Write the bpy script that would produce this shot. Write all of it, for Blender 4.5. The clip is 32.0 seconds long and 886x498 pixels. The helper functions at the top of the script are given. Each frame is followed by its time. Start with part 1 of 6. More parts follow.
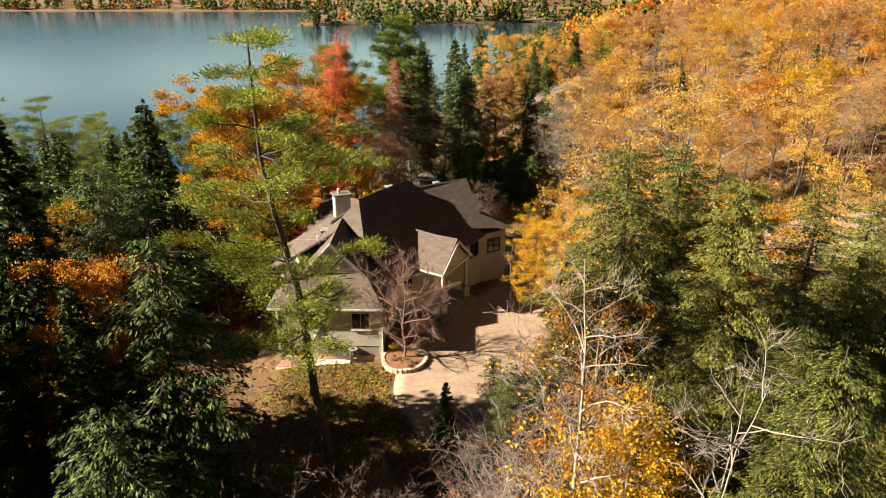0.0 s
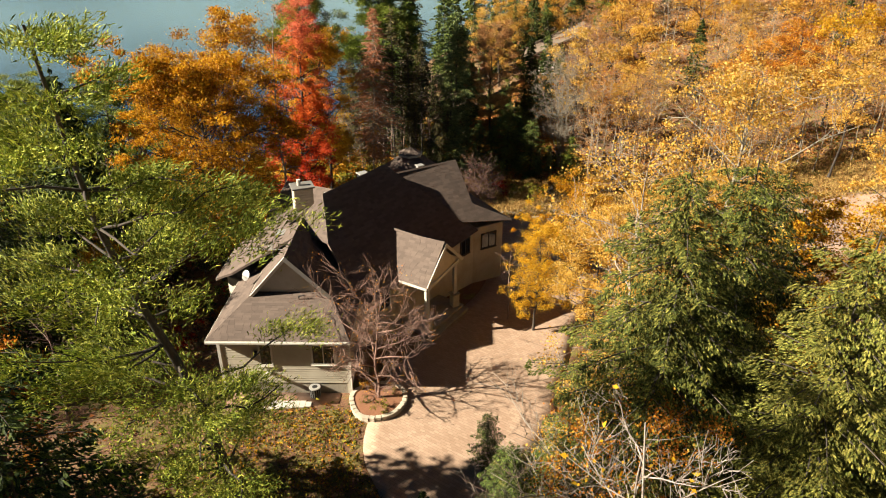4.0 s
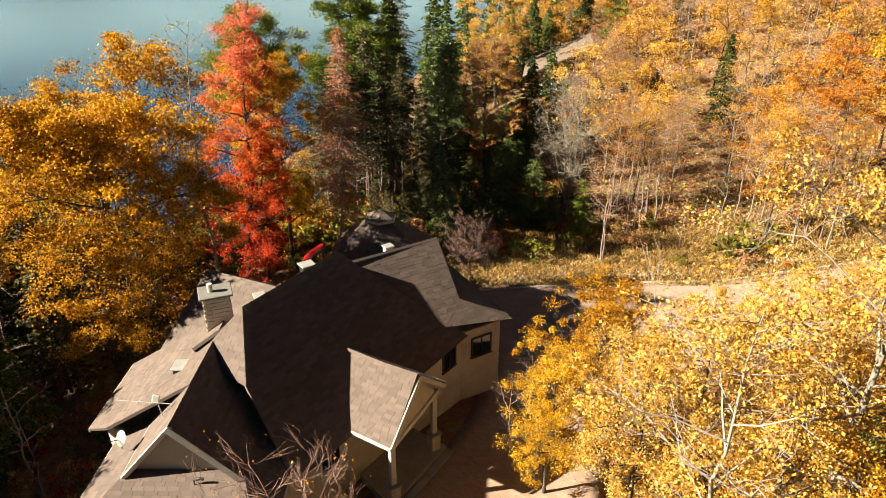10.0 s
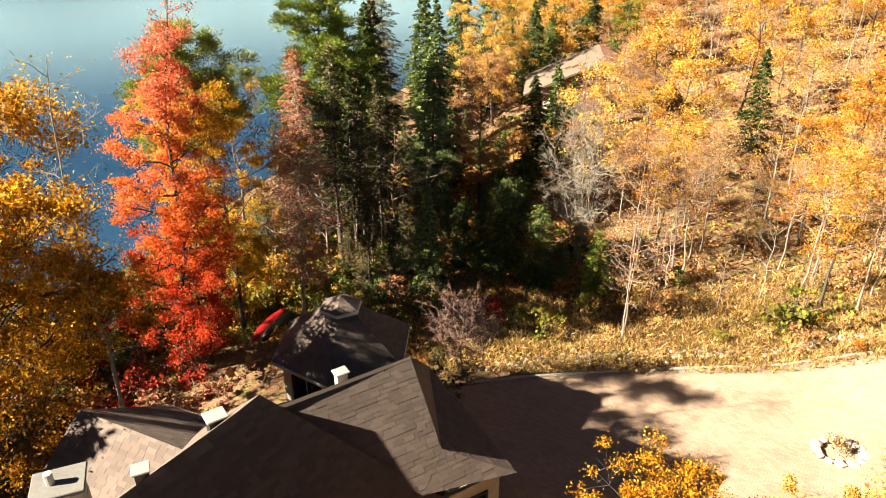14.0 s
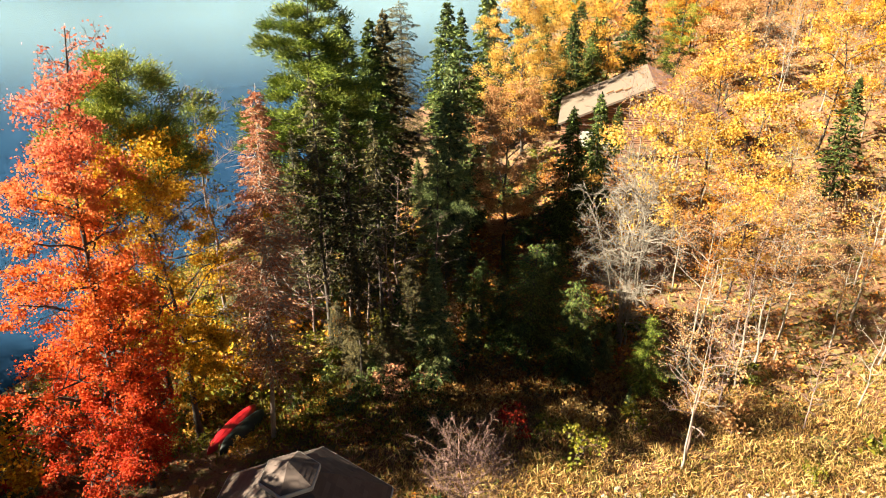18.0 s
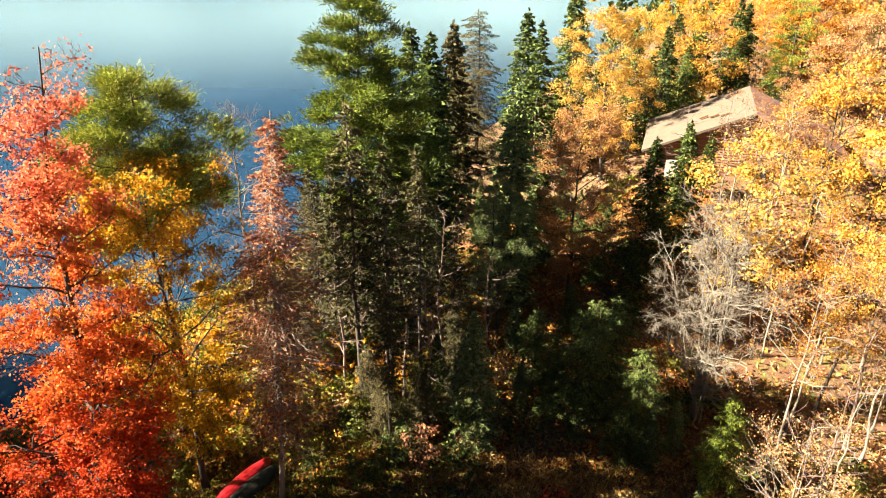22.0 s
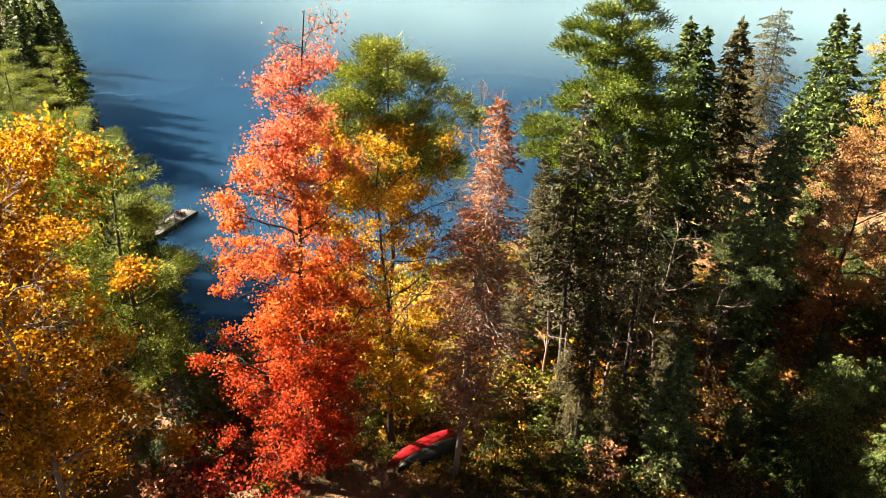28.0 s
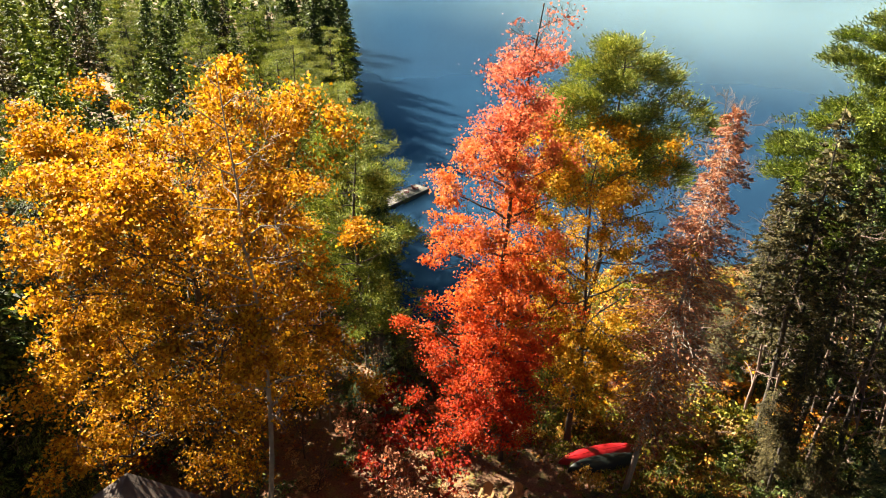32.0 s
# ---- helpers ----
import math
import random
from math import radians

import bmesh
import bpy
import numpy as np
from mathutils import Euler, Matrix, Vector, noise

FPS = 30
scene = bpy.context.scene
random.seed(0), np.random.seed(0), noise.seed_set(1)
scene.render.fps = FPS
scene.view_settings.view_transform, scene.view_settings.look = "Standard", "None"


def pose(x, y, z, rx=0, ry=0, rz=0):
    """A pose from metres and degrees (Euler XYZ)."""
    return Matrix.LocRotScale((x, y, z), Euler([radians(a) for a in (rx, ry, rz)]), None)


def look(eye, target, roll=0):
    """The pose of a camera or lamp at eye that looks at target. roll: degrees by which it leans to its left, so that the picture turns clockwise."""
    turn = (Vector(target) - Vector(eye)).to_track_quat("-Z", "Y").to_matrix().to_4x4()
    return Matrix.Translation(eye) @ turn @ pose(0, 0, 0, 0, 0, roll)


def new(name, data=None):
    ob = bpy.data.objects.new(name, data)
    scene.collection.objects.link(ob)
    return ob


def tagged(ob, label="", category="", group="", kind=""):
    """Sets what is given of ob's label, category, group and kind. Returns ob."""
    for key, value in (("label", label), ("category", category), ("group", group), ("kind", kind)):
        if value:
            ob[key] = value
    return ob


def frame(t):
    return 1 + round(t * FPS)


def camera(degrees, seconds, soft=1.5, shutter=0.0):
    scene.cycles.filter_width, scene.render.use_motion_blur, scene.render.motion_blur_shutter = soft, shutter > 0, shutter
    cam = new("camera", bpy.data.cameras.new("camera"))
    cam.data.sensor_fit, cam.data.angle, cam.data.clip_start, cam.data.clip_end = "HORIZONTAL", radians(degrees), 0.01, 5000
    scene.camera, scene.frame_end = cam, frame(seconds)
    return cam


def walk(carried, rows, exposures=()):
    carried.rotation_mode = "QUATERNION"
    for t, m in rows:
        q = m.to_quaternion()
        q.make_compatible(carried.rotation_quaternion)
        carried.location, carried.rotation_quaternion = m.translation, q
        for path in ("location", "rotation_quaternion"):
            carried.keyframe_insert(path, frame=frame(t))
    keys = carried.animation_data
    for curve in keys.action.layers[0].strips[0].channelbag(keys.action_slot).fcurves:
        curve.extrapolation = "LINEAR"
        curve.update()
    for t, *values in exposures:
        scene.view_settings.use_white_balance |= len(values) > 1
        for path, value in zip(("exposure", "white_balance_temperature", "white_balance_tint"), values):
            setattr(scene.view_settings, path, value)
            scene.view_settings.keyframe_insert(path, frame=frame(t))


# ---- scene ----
cam = camera(66.38, 32.0, 1.0)
PATH = [
    (0.0, pose(1.380, 1.168, 31.242, 68.41, 0.00, 1.18)),
    (0.5, pose(1.501, 2.824, 31.292, 66.90, 0.00, 1.12)),
    (1.0, pose(1.618, 4.487, 31.347, 65.52, 0.00, 1.02)),
    (1.5, pose(1.722, 6.171, 31.410, 64.56, 0.00, 0.98)),
    (2.0, pose(1.809, 7.883, 31.475, 63.90, 0.00, 0.94)),
    (2.5, pose(1.875, 9.616, 31.536, 63.59, 0.00, 0.88)),
    (3.0, pose(1.921, 11.339, 31.578, 63.52, 0.00, 0.83)),
    (3.5, pose(1.958, 13.029, 31.602, 63.42, 0.00, 0.77)),
    (5.5, pose(2.139, 18.898, 31.505, 63.43, 0.00, 0.28)),
    (6.0, pose(2.202, 20.330, 31.505, 63.43, 0.00, 0.18)),
    (7.0, pose(2.377, 23.189, 31.480, 63.45, 0.00, 0.15)),
    (8.0, pose(2.613, 26.193, 31.427, 63.52, 0.00, 0.18)),
    (9.0, pose(2.983, 29.540, 31.266, 63.45, 0.00, 0.37)),
    (10.0, pose(3.188, 32.899, 31.024, 63.48, 0.00, 0.35)),
    (11.0, pose(3.305, 36.407, 30.765, 63.55, 0.00, 0.13)),
    (12.0, pose(3.633, 40.248, 30.595, 63.56, 0.00, 0.17)),
    (13.0, pose(3.890, 44.319, 30.486, 63.46, 0.00, 0.11)),
    (13.5, pose(4.038, 46.286, 30.437, 63.48, 0.00, 0.10)),
    (15.5, pose(4.542, 54.025, 30.400, 63.37, 0.00, 0.02)),
    (16.0, pose(4.680, 55.949, 30.373, 63.37, 0.00, 0.39)),
    (17.0, pose(5.084, 59.754, 30.336, 63.43, 0.00, 1.39)),
    (18.0, pose(5.545, 63.101, 30.305, 63.52, 0.00, 2.91)),
    (19.0, pose(6.070, 65.772, 30.249, 63.67, 0.00, 4.91)),
    (20.0, pose(6.709, 67.949, 30.209, 63.78, 0.00, 6.79)),
    (21.0, pose(7.206, 69.484, 30.208, 63.85, 0.00, 8.62)),
    (22.0, pose(7.581, 70.596, 30.170, 63.84, 0.00, 10.80)),
    (23.0, pose(7.952, 71.305, 30.077, 63.88, 0.00, 13.85)),
    (24.0, pose(8.270, 71.751, 29.930, 63.85, 0.00, 16.95)),
    (24.5, pose(8.456, 71.928, 29.893, 63.75, 0.00, 18.62)),
    (26.5, pose(9.071, 72.314, 29.694, 63.48, 0.00, 25.96)),
    (27.0, pose(9.198, 72.371, 29.628, 63.41, 0.00, 28.75)),
    (28.0, pose(9.437, 72.474, 29.514, 63.29, 0.00, 34.46)),
    (29.0, pose(9.689, 72.579, 29.396, 63.11, 0.00, 39.44)),
    (30.0, pose(9.925, 72.743, 29.303, 62.91, 0.00, 44.69)),
    (31.0, pose(10.193, 72.826, 29.292, 62.96, 0.00, 50.24)),
    (32.0, pose(10.648, 72.744, 29.450, 63.07, 0.00, 55.34)),
]
walk(cam, PATH, exposures=[(0.0, 1.95), (6.0, 1.88), (8.0, 1.92), (9.0, 2.05), (13.0, 2.6), (16.0, 2.8), (18.0, 2.8), (20.0, 2.9), (24.0, 2.95), (27.0, 2.95), (32.0, 2.85)])

# ---- light ----
SUN_TO = Vector((-0.843, -0.165, 0.51)).normalized()      # towards the sun
world = bpy.data.worlds.new("world")
scene.world = world
world.use_nodes = True
wn = world.node_tree
sky = wn.nodes.new("ShaderNodeTexSky")
sky.sky_type, sky.sun_disc = "NISHITA", False
sky.sun_elevation = math.asin(SUN_TO.z)
sky.sun_rotation = math.atan2(SUN_TO.x, SUN_TO.y)
sky.air_density, sky.dust_density, sky.ozone_density = 1.0, 0.0, 3.5
# thin bright clouds low over the lake
wco = wn.nodes.new("ShaderNodeTexCoord")
wmap = wn.nodes.new("ShaderNodeMapping")
wmap.inputs["Scale"].default_value = (1.0, 1.0, 3.2)
wmap.inputs["Rotation"].default_value = (0, 0, radians(-25))
wno = wn.nodes.new("ShaderNodeTexNoise")
wno.inputs["Scale"].default_value, wno.inputs["Detail"].default_value, wno.inputs["Roughness"].default_value = 1.3, 3.0, 0.5
wra = wn.nodes.new("ShaderNodeValToRGB")
wra.color_ramp.elements[0].position, wra.color_ramp.elements[1].position = 0.42, 0.72
wmi = wn.nodes.new("ShaderNodeMix")
wmi.data_type = "RGBA"
wmi.inputs[7].default_value = (52.0, 69.0, 60.0, 1)
wn.links.new(wco.outputs["Generated"], wmap.inputs[0])
wn.links.new(wmap.outputs[0], wno.inputs["Vector"])
wn.links.new(wno.outputs["Fac"], wra.inputs[0])
wse = wn.nodes.new("ShaderNodeSeparateXYZ")
wlo = wn.nodes.new("ShaderNodeValToRGB")
while len(wlo.color_ramp.elements) < 4:
    wlo.color_ramp.elements.new(0.5)
for wk, (wp, wc) in enumerate(((0.05, 0.0), (0.10, 1.0), (0.13, 1.0), (0.24, 0.0))):
    wlo.color_ramp.elements[wk].position, wlo.color_ramp.elements[wk].color = wp, (wc, wc, wc, 1)
wmu = wn.nodes.new("ShaderNodeMath")
wmu.operation = "MULTIPLY"
wn.links.new(wco.outputs["Generated"], wse.inputs[0])
wn.links.new(wse.outputs["Z"], wlo.inputs[0])
wn.links.new(wra.outputs[0], wmu.inputs[0])
wn.links.new(wlo.outputs[0], wmu.inputs[1])
wn.links.new(wmu.outputs[0], wmi.inputs[0])
wbl = wn.nodes.new("ShaderNodeMix")      # a deep blue autumn sky
wbl.data_type, wbl.blend_type = "RGBA", "MULTIPLY"
wbl.inputs[0].default_value = 1.0
wbl.inputs[7].default_value = (0.40, 0.92, 1.18, 1)
wn.links.new(sky.outputs[0], wbl.inputs[6])
wn.links.new(wbl.outputs[2], wmi.inputs[6])
wn.links.new(wmi.outputs[2], wn.nodes["Background"].inputs[0])
wn.nodes["Background"].inputs[1].default_value = 0.0050
sun = new("sun", bpy.data.lights.new("sun", "SUN"))
sun.data.energy, sun.data.angle, sun.data.color = 5.0, radians(0.55), (1.0, 0.885, 0.68)
sun.matrix_world = look((-60, 20, 60), Vector((-60, 20, 60)) - SUN_TO * 10)


# ---- materials ----
class Nodes:
    """A material's node tree with short calls."""

    def __init__(self, name, rough=0.8, metal=0.0):
        self.mat = bpy.data.materials.new(name)
        self.mat.use_nodes = True
        self.t = self.mat.node_tree
        self.b = self.t.nodes["Principled BSDF"]
        self.b.inputs["Roughness"].default_value = rough
        self.b.inputs["Metallic"].default_value = metal

    def n(self, kind, **values):
        node = self.t.nodes.new(kind)
        for key, value in values.items():
            node.inputs[key.replace("_", " ")].default_value = value
        return node

    def link(self, a, b):
        self.t.links.new(a, b)

    def coords(self, which="Object"):
        return self.n("ShaderNodeTexCoord").outputs[which]

    def noise(self, scale, detail=4.0, rough=0.6, vec=None):
        node = self.n("ShaderNodeTexNoise", Scale=scale, Detail=detail, Roughness=rough)
        self.link(vec if vec else self.coords(), node.inputs["Vector"])
        return node.outputs["Fac"]

    def ramp(self, fac, stops):
        node = self.n("ShaderNodeValToRGB")
        e = node.color_ramp.elements
        while len(e) < len(stops):
            e.new(0.5)
        for k, (p, c) in enumerate(stops):
            e[k].position, e[k].color = p, (*c, 1)
        self.link(fac, node.inputs[0])
        return node.outputs[0]

    def mix(self, fac, a, b, mode="MIX"):
        node = self.t.nodes.new("ShaderNodeMix")
        node.data_type, node.blend_type = "RGBA", mode
        for k, v in ((0, fac), (6, a), (7, b)):
            if isinstance(v, (int, float)):
                node.inputs[k].default_value = v
            elif isinstance(v, tuple):
                node.inputs[k].default_value = (*v, 1)
            else:
                self.link(v, node.inputs[k])
        return node.outputs[2]

    def colour(self, out):
        self.link(out, self.b.inputs["Base Color"])

    def bump(self, height, strength, distance):
        node = self.n("ShaderNodeBump", Strength=strength, Distance=distance)
        self.link(height, node.inputs["Height"])
        self.link(node.outputs[0], self.b.inputs["Normal"])


LEAF = (0.75, 0.70, 0.54)      # autumn leaves return about half of the light, least of all the blue


def leaf_material(name, stops, trans=0.35, rough=0.7, height=None, sprig=0.0):
    """Foliage: every leaf its own shade, light shining through; sprig: how many needle sprigs to the metre break up each spray; height: colour stops up the tree, by (metres, colour)."""
    m = Nodes(name, rough)
    geo = m.n("ShaderNodeNewGeometry")
    info = m.n("ShaderNodeObjectInfo")
    add = m.t.nodes.new("ShaderNodeMath")
    add.operation = "MULTIPLY_ADD"
    m.link(info.outputs["Random"], add.inputs[0])
    add.inputs[1].default_value = 0.45
    m.link(geo.outputs["Random Per Island"], add.inputs[2])
    sub = m.t.nodes.new("ShaderNodeMath")
    sub.operation = "SUBTRACT"
    m.link(add.outputs[0], sub.inputs[0])
    sub.inputs[1].default_value = 0.22
    col = m.ramp(sub.outputs[0], [(p, tuple(k * v for k, v in zip(LEAF, c))) for p, c in stops])
    big = m.noise(0.5, 2.0)
    col = m.mix(m.ramp(big, [(0.35, (0, 0, 0)), (0.65, (1, 1, 1))]), m.mix(1.0, col, (0.66, 0.60, 0.55), "MULTIPLY"), col)
    if height:
        sep = m.n("ShaderNodeSeparateXYZ")
        m.link(m.coords(), sep.inputs[0])
        wob = m.t.nodes.new("ShaderNodeMath")
        wob.operation = "MULTIPLY_ADD"
        m.link(m.noise(0.35, 3.0), wob.inputs[0])
        wob.inputs[1].default_value = 9.0
        m.link(sep.outputs["Z"], wob.inputs[2])
        rng = m.n("ShaderNodeMapRange")
        rng.inputs["From Max"].default_value = height[-1][0] + 4.5
        rng.inputs["From Min"].default_value = height[0][0] + 4.5
        m.link(wob.outputs[0], rng.inputs["Value"])
        lo, hi = height[0][0], height[-1][0]
        col = m.mix(0.70, col, m.ramp(rng.outputs[0], [((h - lo) / (hi - lo), tuple(k * v for k, v in zip(LEAF, c))) for h, c in height]))
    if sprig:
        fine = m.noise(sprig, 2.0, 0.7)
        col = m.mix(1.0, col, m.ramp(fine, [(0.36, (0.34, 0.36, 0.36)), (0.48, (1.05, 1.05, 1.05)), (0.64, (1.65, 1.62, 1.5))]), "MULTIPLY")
        m.bump(fine, 0.9, 0.05)
    m.colour(col)
    tr = m.t.nodes.new("ShaderNodeBsdfTranslucent")
    m.link(col, tr.inputs["Color"])
    ms = m.t.nodes.new("ShaderNodeMixShader")
    ms.inputs[0].default_value = trans
    m.link(m.b.outputs[0], ms.inputs[1])
    m.link(tr.outputs[0], ms.inputs[2])
    m.link(ms.outputs[0], m.t.nodes["Material Output"].inputs[0])
    m.b.inputs["Specular IOR Level"].default_value = 0.25
    return m.mat


def plain(name, dark, light, rough=0.8, scale=6.0, bump=0.3, dist=0.02, metal=0.0, stretch=None):
    """A surface with stains at a large scale and grain at a small one."""
    m = Nodes(name, rough, metal)
    vec = m.coords()
    if stretch:
        mp = m.n("ShaderNodeMapping")
        mp.inputs["Scale"].default_value = stretch
        m.link(vec, mp.inputs[0])
        vec = mp.outputs[0]
    fine, wide = m.noise(scale, 6.0, 0.65, vec), m.noise(scale * 0.13, 3.0, 0.6, vec)
    col = m.mix(fine, tuple(0.75 * v for v in dark), tuple(0.75 * v for v in light))
    m.colour(m.mix(m.ramp(wide, [(0.3, (0.0,) * 3), (0.7, (1.0,) * 3)]), m.mix(1.0, col, (0.78, 0.76, 0.74), "MULTIPLY"), col))
    m.bump(fine, bump, dist)
    return m.mat


MAT = {
    "gold": leaf_material("leaf_gold", [(0.0, (0.48, 0.20, 0.008)), (0.35, (0.78, 0.42, 0.016)), (0.7, (0.90, 0.57, 0.030)), (1.0, (0.92, 0.68, 0.08))], 0.42),
    "yellow": leaf_material("leaf_yellow", [(0.0, (0.600, 0.291, 0.048)), (0.35, (0.840, 0.508, 0.088)), (0.7, (0.920, 0.639, 0.160)), (1.0, (0.940, 0.743, 0.304))], 0.42),
    "amber": leaf_material("leaf_amber", [(0.0, (0.42, 0.13, 0.02)), (0.4, (0.72, 0.30, 0.03)), (0.75, (0.86, 0.44, 0.05)), (1.0, (0.88, 0.58, 0.14))], 0.42),
    "pinkish": leaf_material("leaf_pinkish", [(0.0, (0.45, 0.20, 0.10)), (0.5, (0.72, 0.42, 0.22)), (1.0, (0.84, 0.60, 0.36))], 0.4),
    "red": leaf_material("leaf_red", [(0.0, (0.50, 0.05, 0.015)), (0.35, (0.80, 0.16, 0.03)), (0.7, (0.90, 0.29, 0.05)), (1.0, (0.92, 0.44, 0.12))], 0.4,
                         height=[(2.0, (0.50, 0.015, 0.012)), (9.0, (0.68, 0.045, 0.02)), (14.0, (0.86, 0.17, 0.03)), (20.0, (0.90, 0.29, 0.09)), (24.0, (0.86, 0.24, 0.16)), (28.0, (0.82, 0.26, 0.24))]),
    "crimson": leaf_material("leaf_crimson", [(0.0, (0.22, 0.01, 0.01)), (0.6, (0.55, 0.04, 0.03)), (1.0, (0.7, 0.15, 0.04))]),
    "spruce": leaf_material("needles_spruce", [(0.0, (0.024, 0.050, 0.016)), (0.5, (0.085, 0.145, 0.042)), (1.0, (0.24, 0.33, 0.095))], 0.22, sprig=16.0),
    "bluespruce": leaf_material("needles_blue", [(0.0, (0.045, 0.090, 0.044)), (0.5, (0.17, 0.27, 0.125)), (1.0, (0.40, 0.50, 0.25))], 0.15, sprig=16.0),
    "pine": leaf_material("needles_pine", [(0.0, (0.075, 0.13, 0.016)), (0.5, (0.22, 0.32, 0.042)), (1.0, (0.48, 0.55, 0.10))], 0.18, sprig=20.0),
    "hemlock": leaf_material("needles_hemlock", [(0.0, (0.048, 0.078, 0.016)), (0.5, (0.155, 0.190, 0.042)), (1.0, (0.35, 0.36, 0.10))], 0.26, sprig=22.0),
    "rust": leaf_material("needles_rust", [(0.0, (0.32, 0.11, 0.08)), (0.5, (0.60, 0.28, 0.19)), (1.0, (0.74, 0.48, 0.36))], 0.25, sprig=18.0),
    # dark olive needles, with the stand's deep shade put into their colour
    "shade_olive": leaf_material("needles_shade_olive", [(0.0, (0.040, 0.046, 0.018)), (0.5, (0.088, 0.086, 0.036)), (1.0, (0.21, 0.18, 0.085))], 0.2, sprig=16.0),
    "olive": leaf_material("leaf_olive", [(0.0, (0.07, 0.10, 0.015)), (0.5, (0.20, 0.24, 0.03)), (1.0, (0.42, 0.40, 0.05))], 0.3),
    "straw": leaf_material("dry_grass", [(0.0, (0.30, 0.17, 0.07)), (0.5, (0.58, 0.40, 0.17)), (1.0, (0.78, 0.64, 0.33))], 0.25),
    "litter": leaf_material("fallen_leaves", [(0.0, (0.16, 0.045, 0.015)), (0.45, (0.38, 0.13, 0.03)), (0.8, (0.58, 0.27, 0.05)), (1.0, (0.66, 0.42, 0.10))], 0.1),
    "bark": plain("bark", (0.035, 0.027, 0.022), (0.12, 0.10, 0.085), 0.95, 5.0, 0.8, 0.04, stretch=(3, 3, 0.5)),
    "palebark": plain("bark_pale", (0.22, 0.18, 0.15), (0.55, 0.48, 0.42), 0.9, 4.0, 0.5, 0.02, stretch=(2, 2, 0.8)),
    "redtwig": plain("bark_reddish", (0.15, 0.085, 0.070), (0.40, 0.245, 0.20), 0.9, 4.0, 0.4, 0.02),
    "greybark": plain("bark_grey", (0.17, 0.145, 0.115), (0.42, 0.37, 0.30), 0.9, 4.0, 0.4, 0.02),
    "twig": plain("bark_twig", (0.16, 0.10, 0.085), (0.36, 0.26, 0.22), 0.9, 4.0, 0.4, 0.02),
}


# ---- mesh helpers ----
def mesh_np(name, verts, faces, mat=None, smooth=False):
    """A mesh from an array of vertices and an array (or arrays) of faces, all of 3 or 4 corners each."""
    me = bpy.data.meshes.new(name)
    verts = np.asarray(verts, np.float32)
    groups = [np.asarray(f, np.int32) for f in (faces if isinstance(faces, list) else [faces]) if len(f)]
    loops = np.concatenate([f.ravel() for f in groups])
    sizes = np.concatenate([np.full(len(f), f.shape[1], np.int32) for f in groups])
    me.vertices.add(len(verts))
    me.vertices.foreach_set("co", verts.ravel())
    me.loops.add(len(loops))
    me.loops.foreach_set("vertex_index", loops)
    me.polygons.add(len(sizes))
    me.polygons.foreach_set("loop_start", np.concatenate([[0], np.cumsum(sizes)[:-1]]).astype(np.int32))
    me.polygons.foreach_set("loop_total", sizes)
    if smooth:
        me.polygons.foreach_set("use_smooth", np.ones(len(sizes), bool))
    me.update(calc_edges=True)
    me.validate()
    if mat:
        me.materials.append(mat)
    return me


def join(pieces):
    """Vertices and quads of many (verts, quads) pieces as one."""
    vs, fs, k = [], [], 0
    for v, f in pieces:
        vs.append(v)
        fs.append(np.asarray(f) + k)
        k += len(v)
    return np.concatenate(vs), np.concatenate(fs)


def tube(path, radii, sides=5):
    """A tapering round limb along a path."""
    path = np.asarray(path, float)
    ax = np.gradient(path, axis=0)
    ax /= np.linalg.norm(ax, axis=1, keepdims=True) + 1e-9
    ref = np.where(np.abs(ax[:, 2:3]) > 0.9, [[1.0, 0, 0]], [[0, 0, 1.0]])
    a = np.cross(ax, ref)
    a /= np.linalg.norm(a, axis=1, keepdims=True) + 1e-9
    b = np.cross(ax, a)
    ang = np.arange(sides) * 2 * np.pi / sides
    ring = a[:, None] * np.cos(ang)[None, :, None] + b[:, None] * np.sin(ang)[None, :, None]
    v = (path[:, None] + ring * np.asarray(radii, float)[:, None, None]).reshape(-1, 3)
    i, j = np.meshgrid(np.arange(len(path) - 1), np.arange(sides), indexing="ij")
    j2 = (j + 1) % sides
    return v, np.stack([i * sides + j, i * sides + j2, (i + 1) * sides + j2, (i + 1) * sides + j], -1).reshape(-1, 4)


def unit(v):
    return v / (np.linalg.norm(v, axis=-1, keepdims=True) + 1e-9)


def cards(rng, centres, size, aspect=0.6, along=None, spread=1.0):
    """A small bent leaf (a kite of four corners) at every centre; along: the way that it points, roughly."""
    n = len(centres)
    a = unit(rng.normal(size=(n, 3)))
    if along is not None:
        a = unit(unit(along) + spread * a)
    b = unit(np.cross(a, unit(rng.normal(size=(n, 3)))))
    s = size * rng.uniform(0.6, 1.35, (n, 1))
    c = np.cross(a, b) * s * 0.22
    v = np.stack([centres - a * s * 0.5, centres + b * s * aspect * 0.5 + c, centres + a * s * 0.5, centres - b * s * aspect * 0.5 + c], 1)
    return v.reshape(-1, 3), np.arange(4 * n).reshape(-1, 4)


def bent(rng, start, end, k, wander, sag=0.0):
    """A wandering path from start to end."""
    u = np.linspace(0, 1, k)[:, None]
    p = np.asarray(start) * (1 - u) + np.asarray(end) * u
    length = np.linalg.norm(np.subtract(end, start))
    off = np.cumsum(rng.normal(size=(k, 3)) * wander * length / k, 0) * np.sin(np.pi * np.clip(u, 0, 1)) ** 0.7
    p = p + off
    p[:, 2] += sag * length * np.sin(np.pi * u[:, 0])
    return p


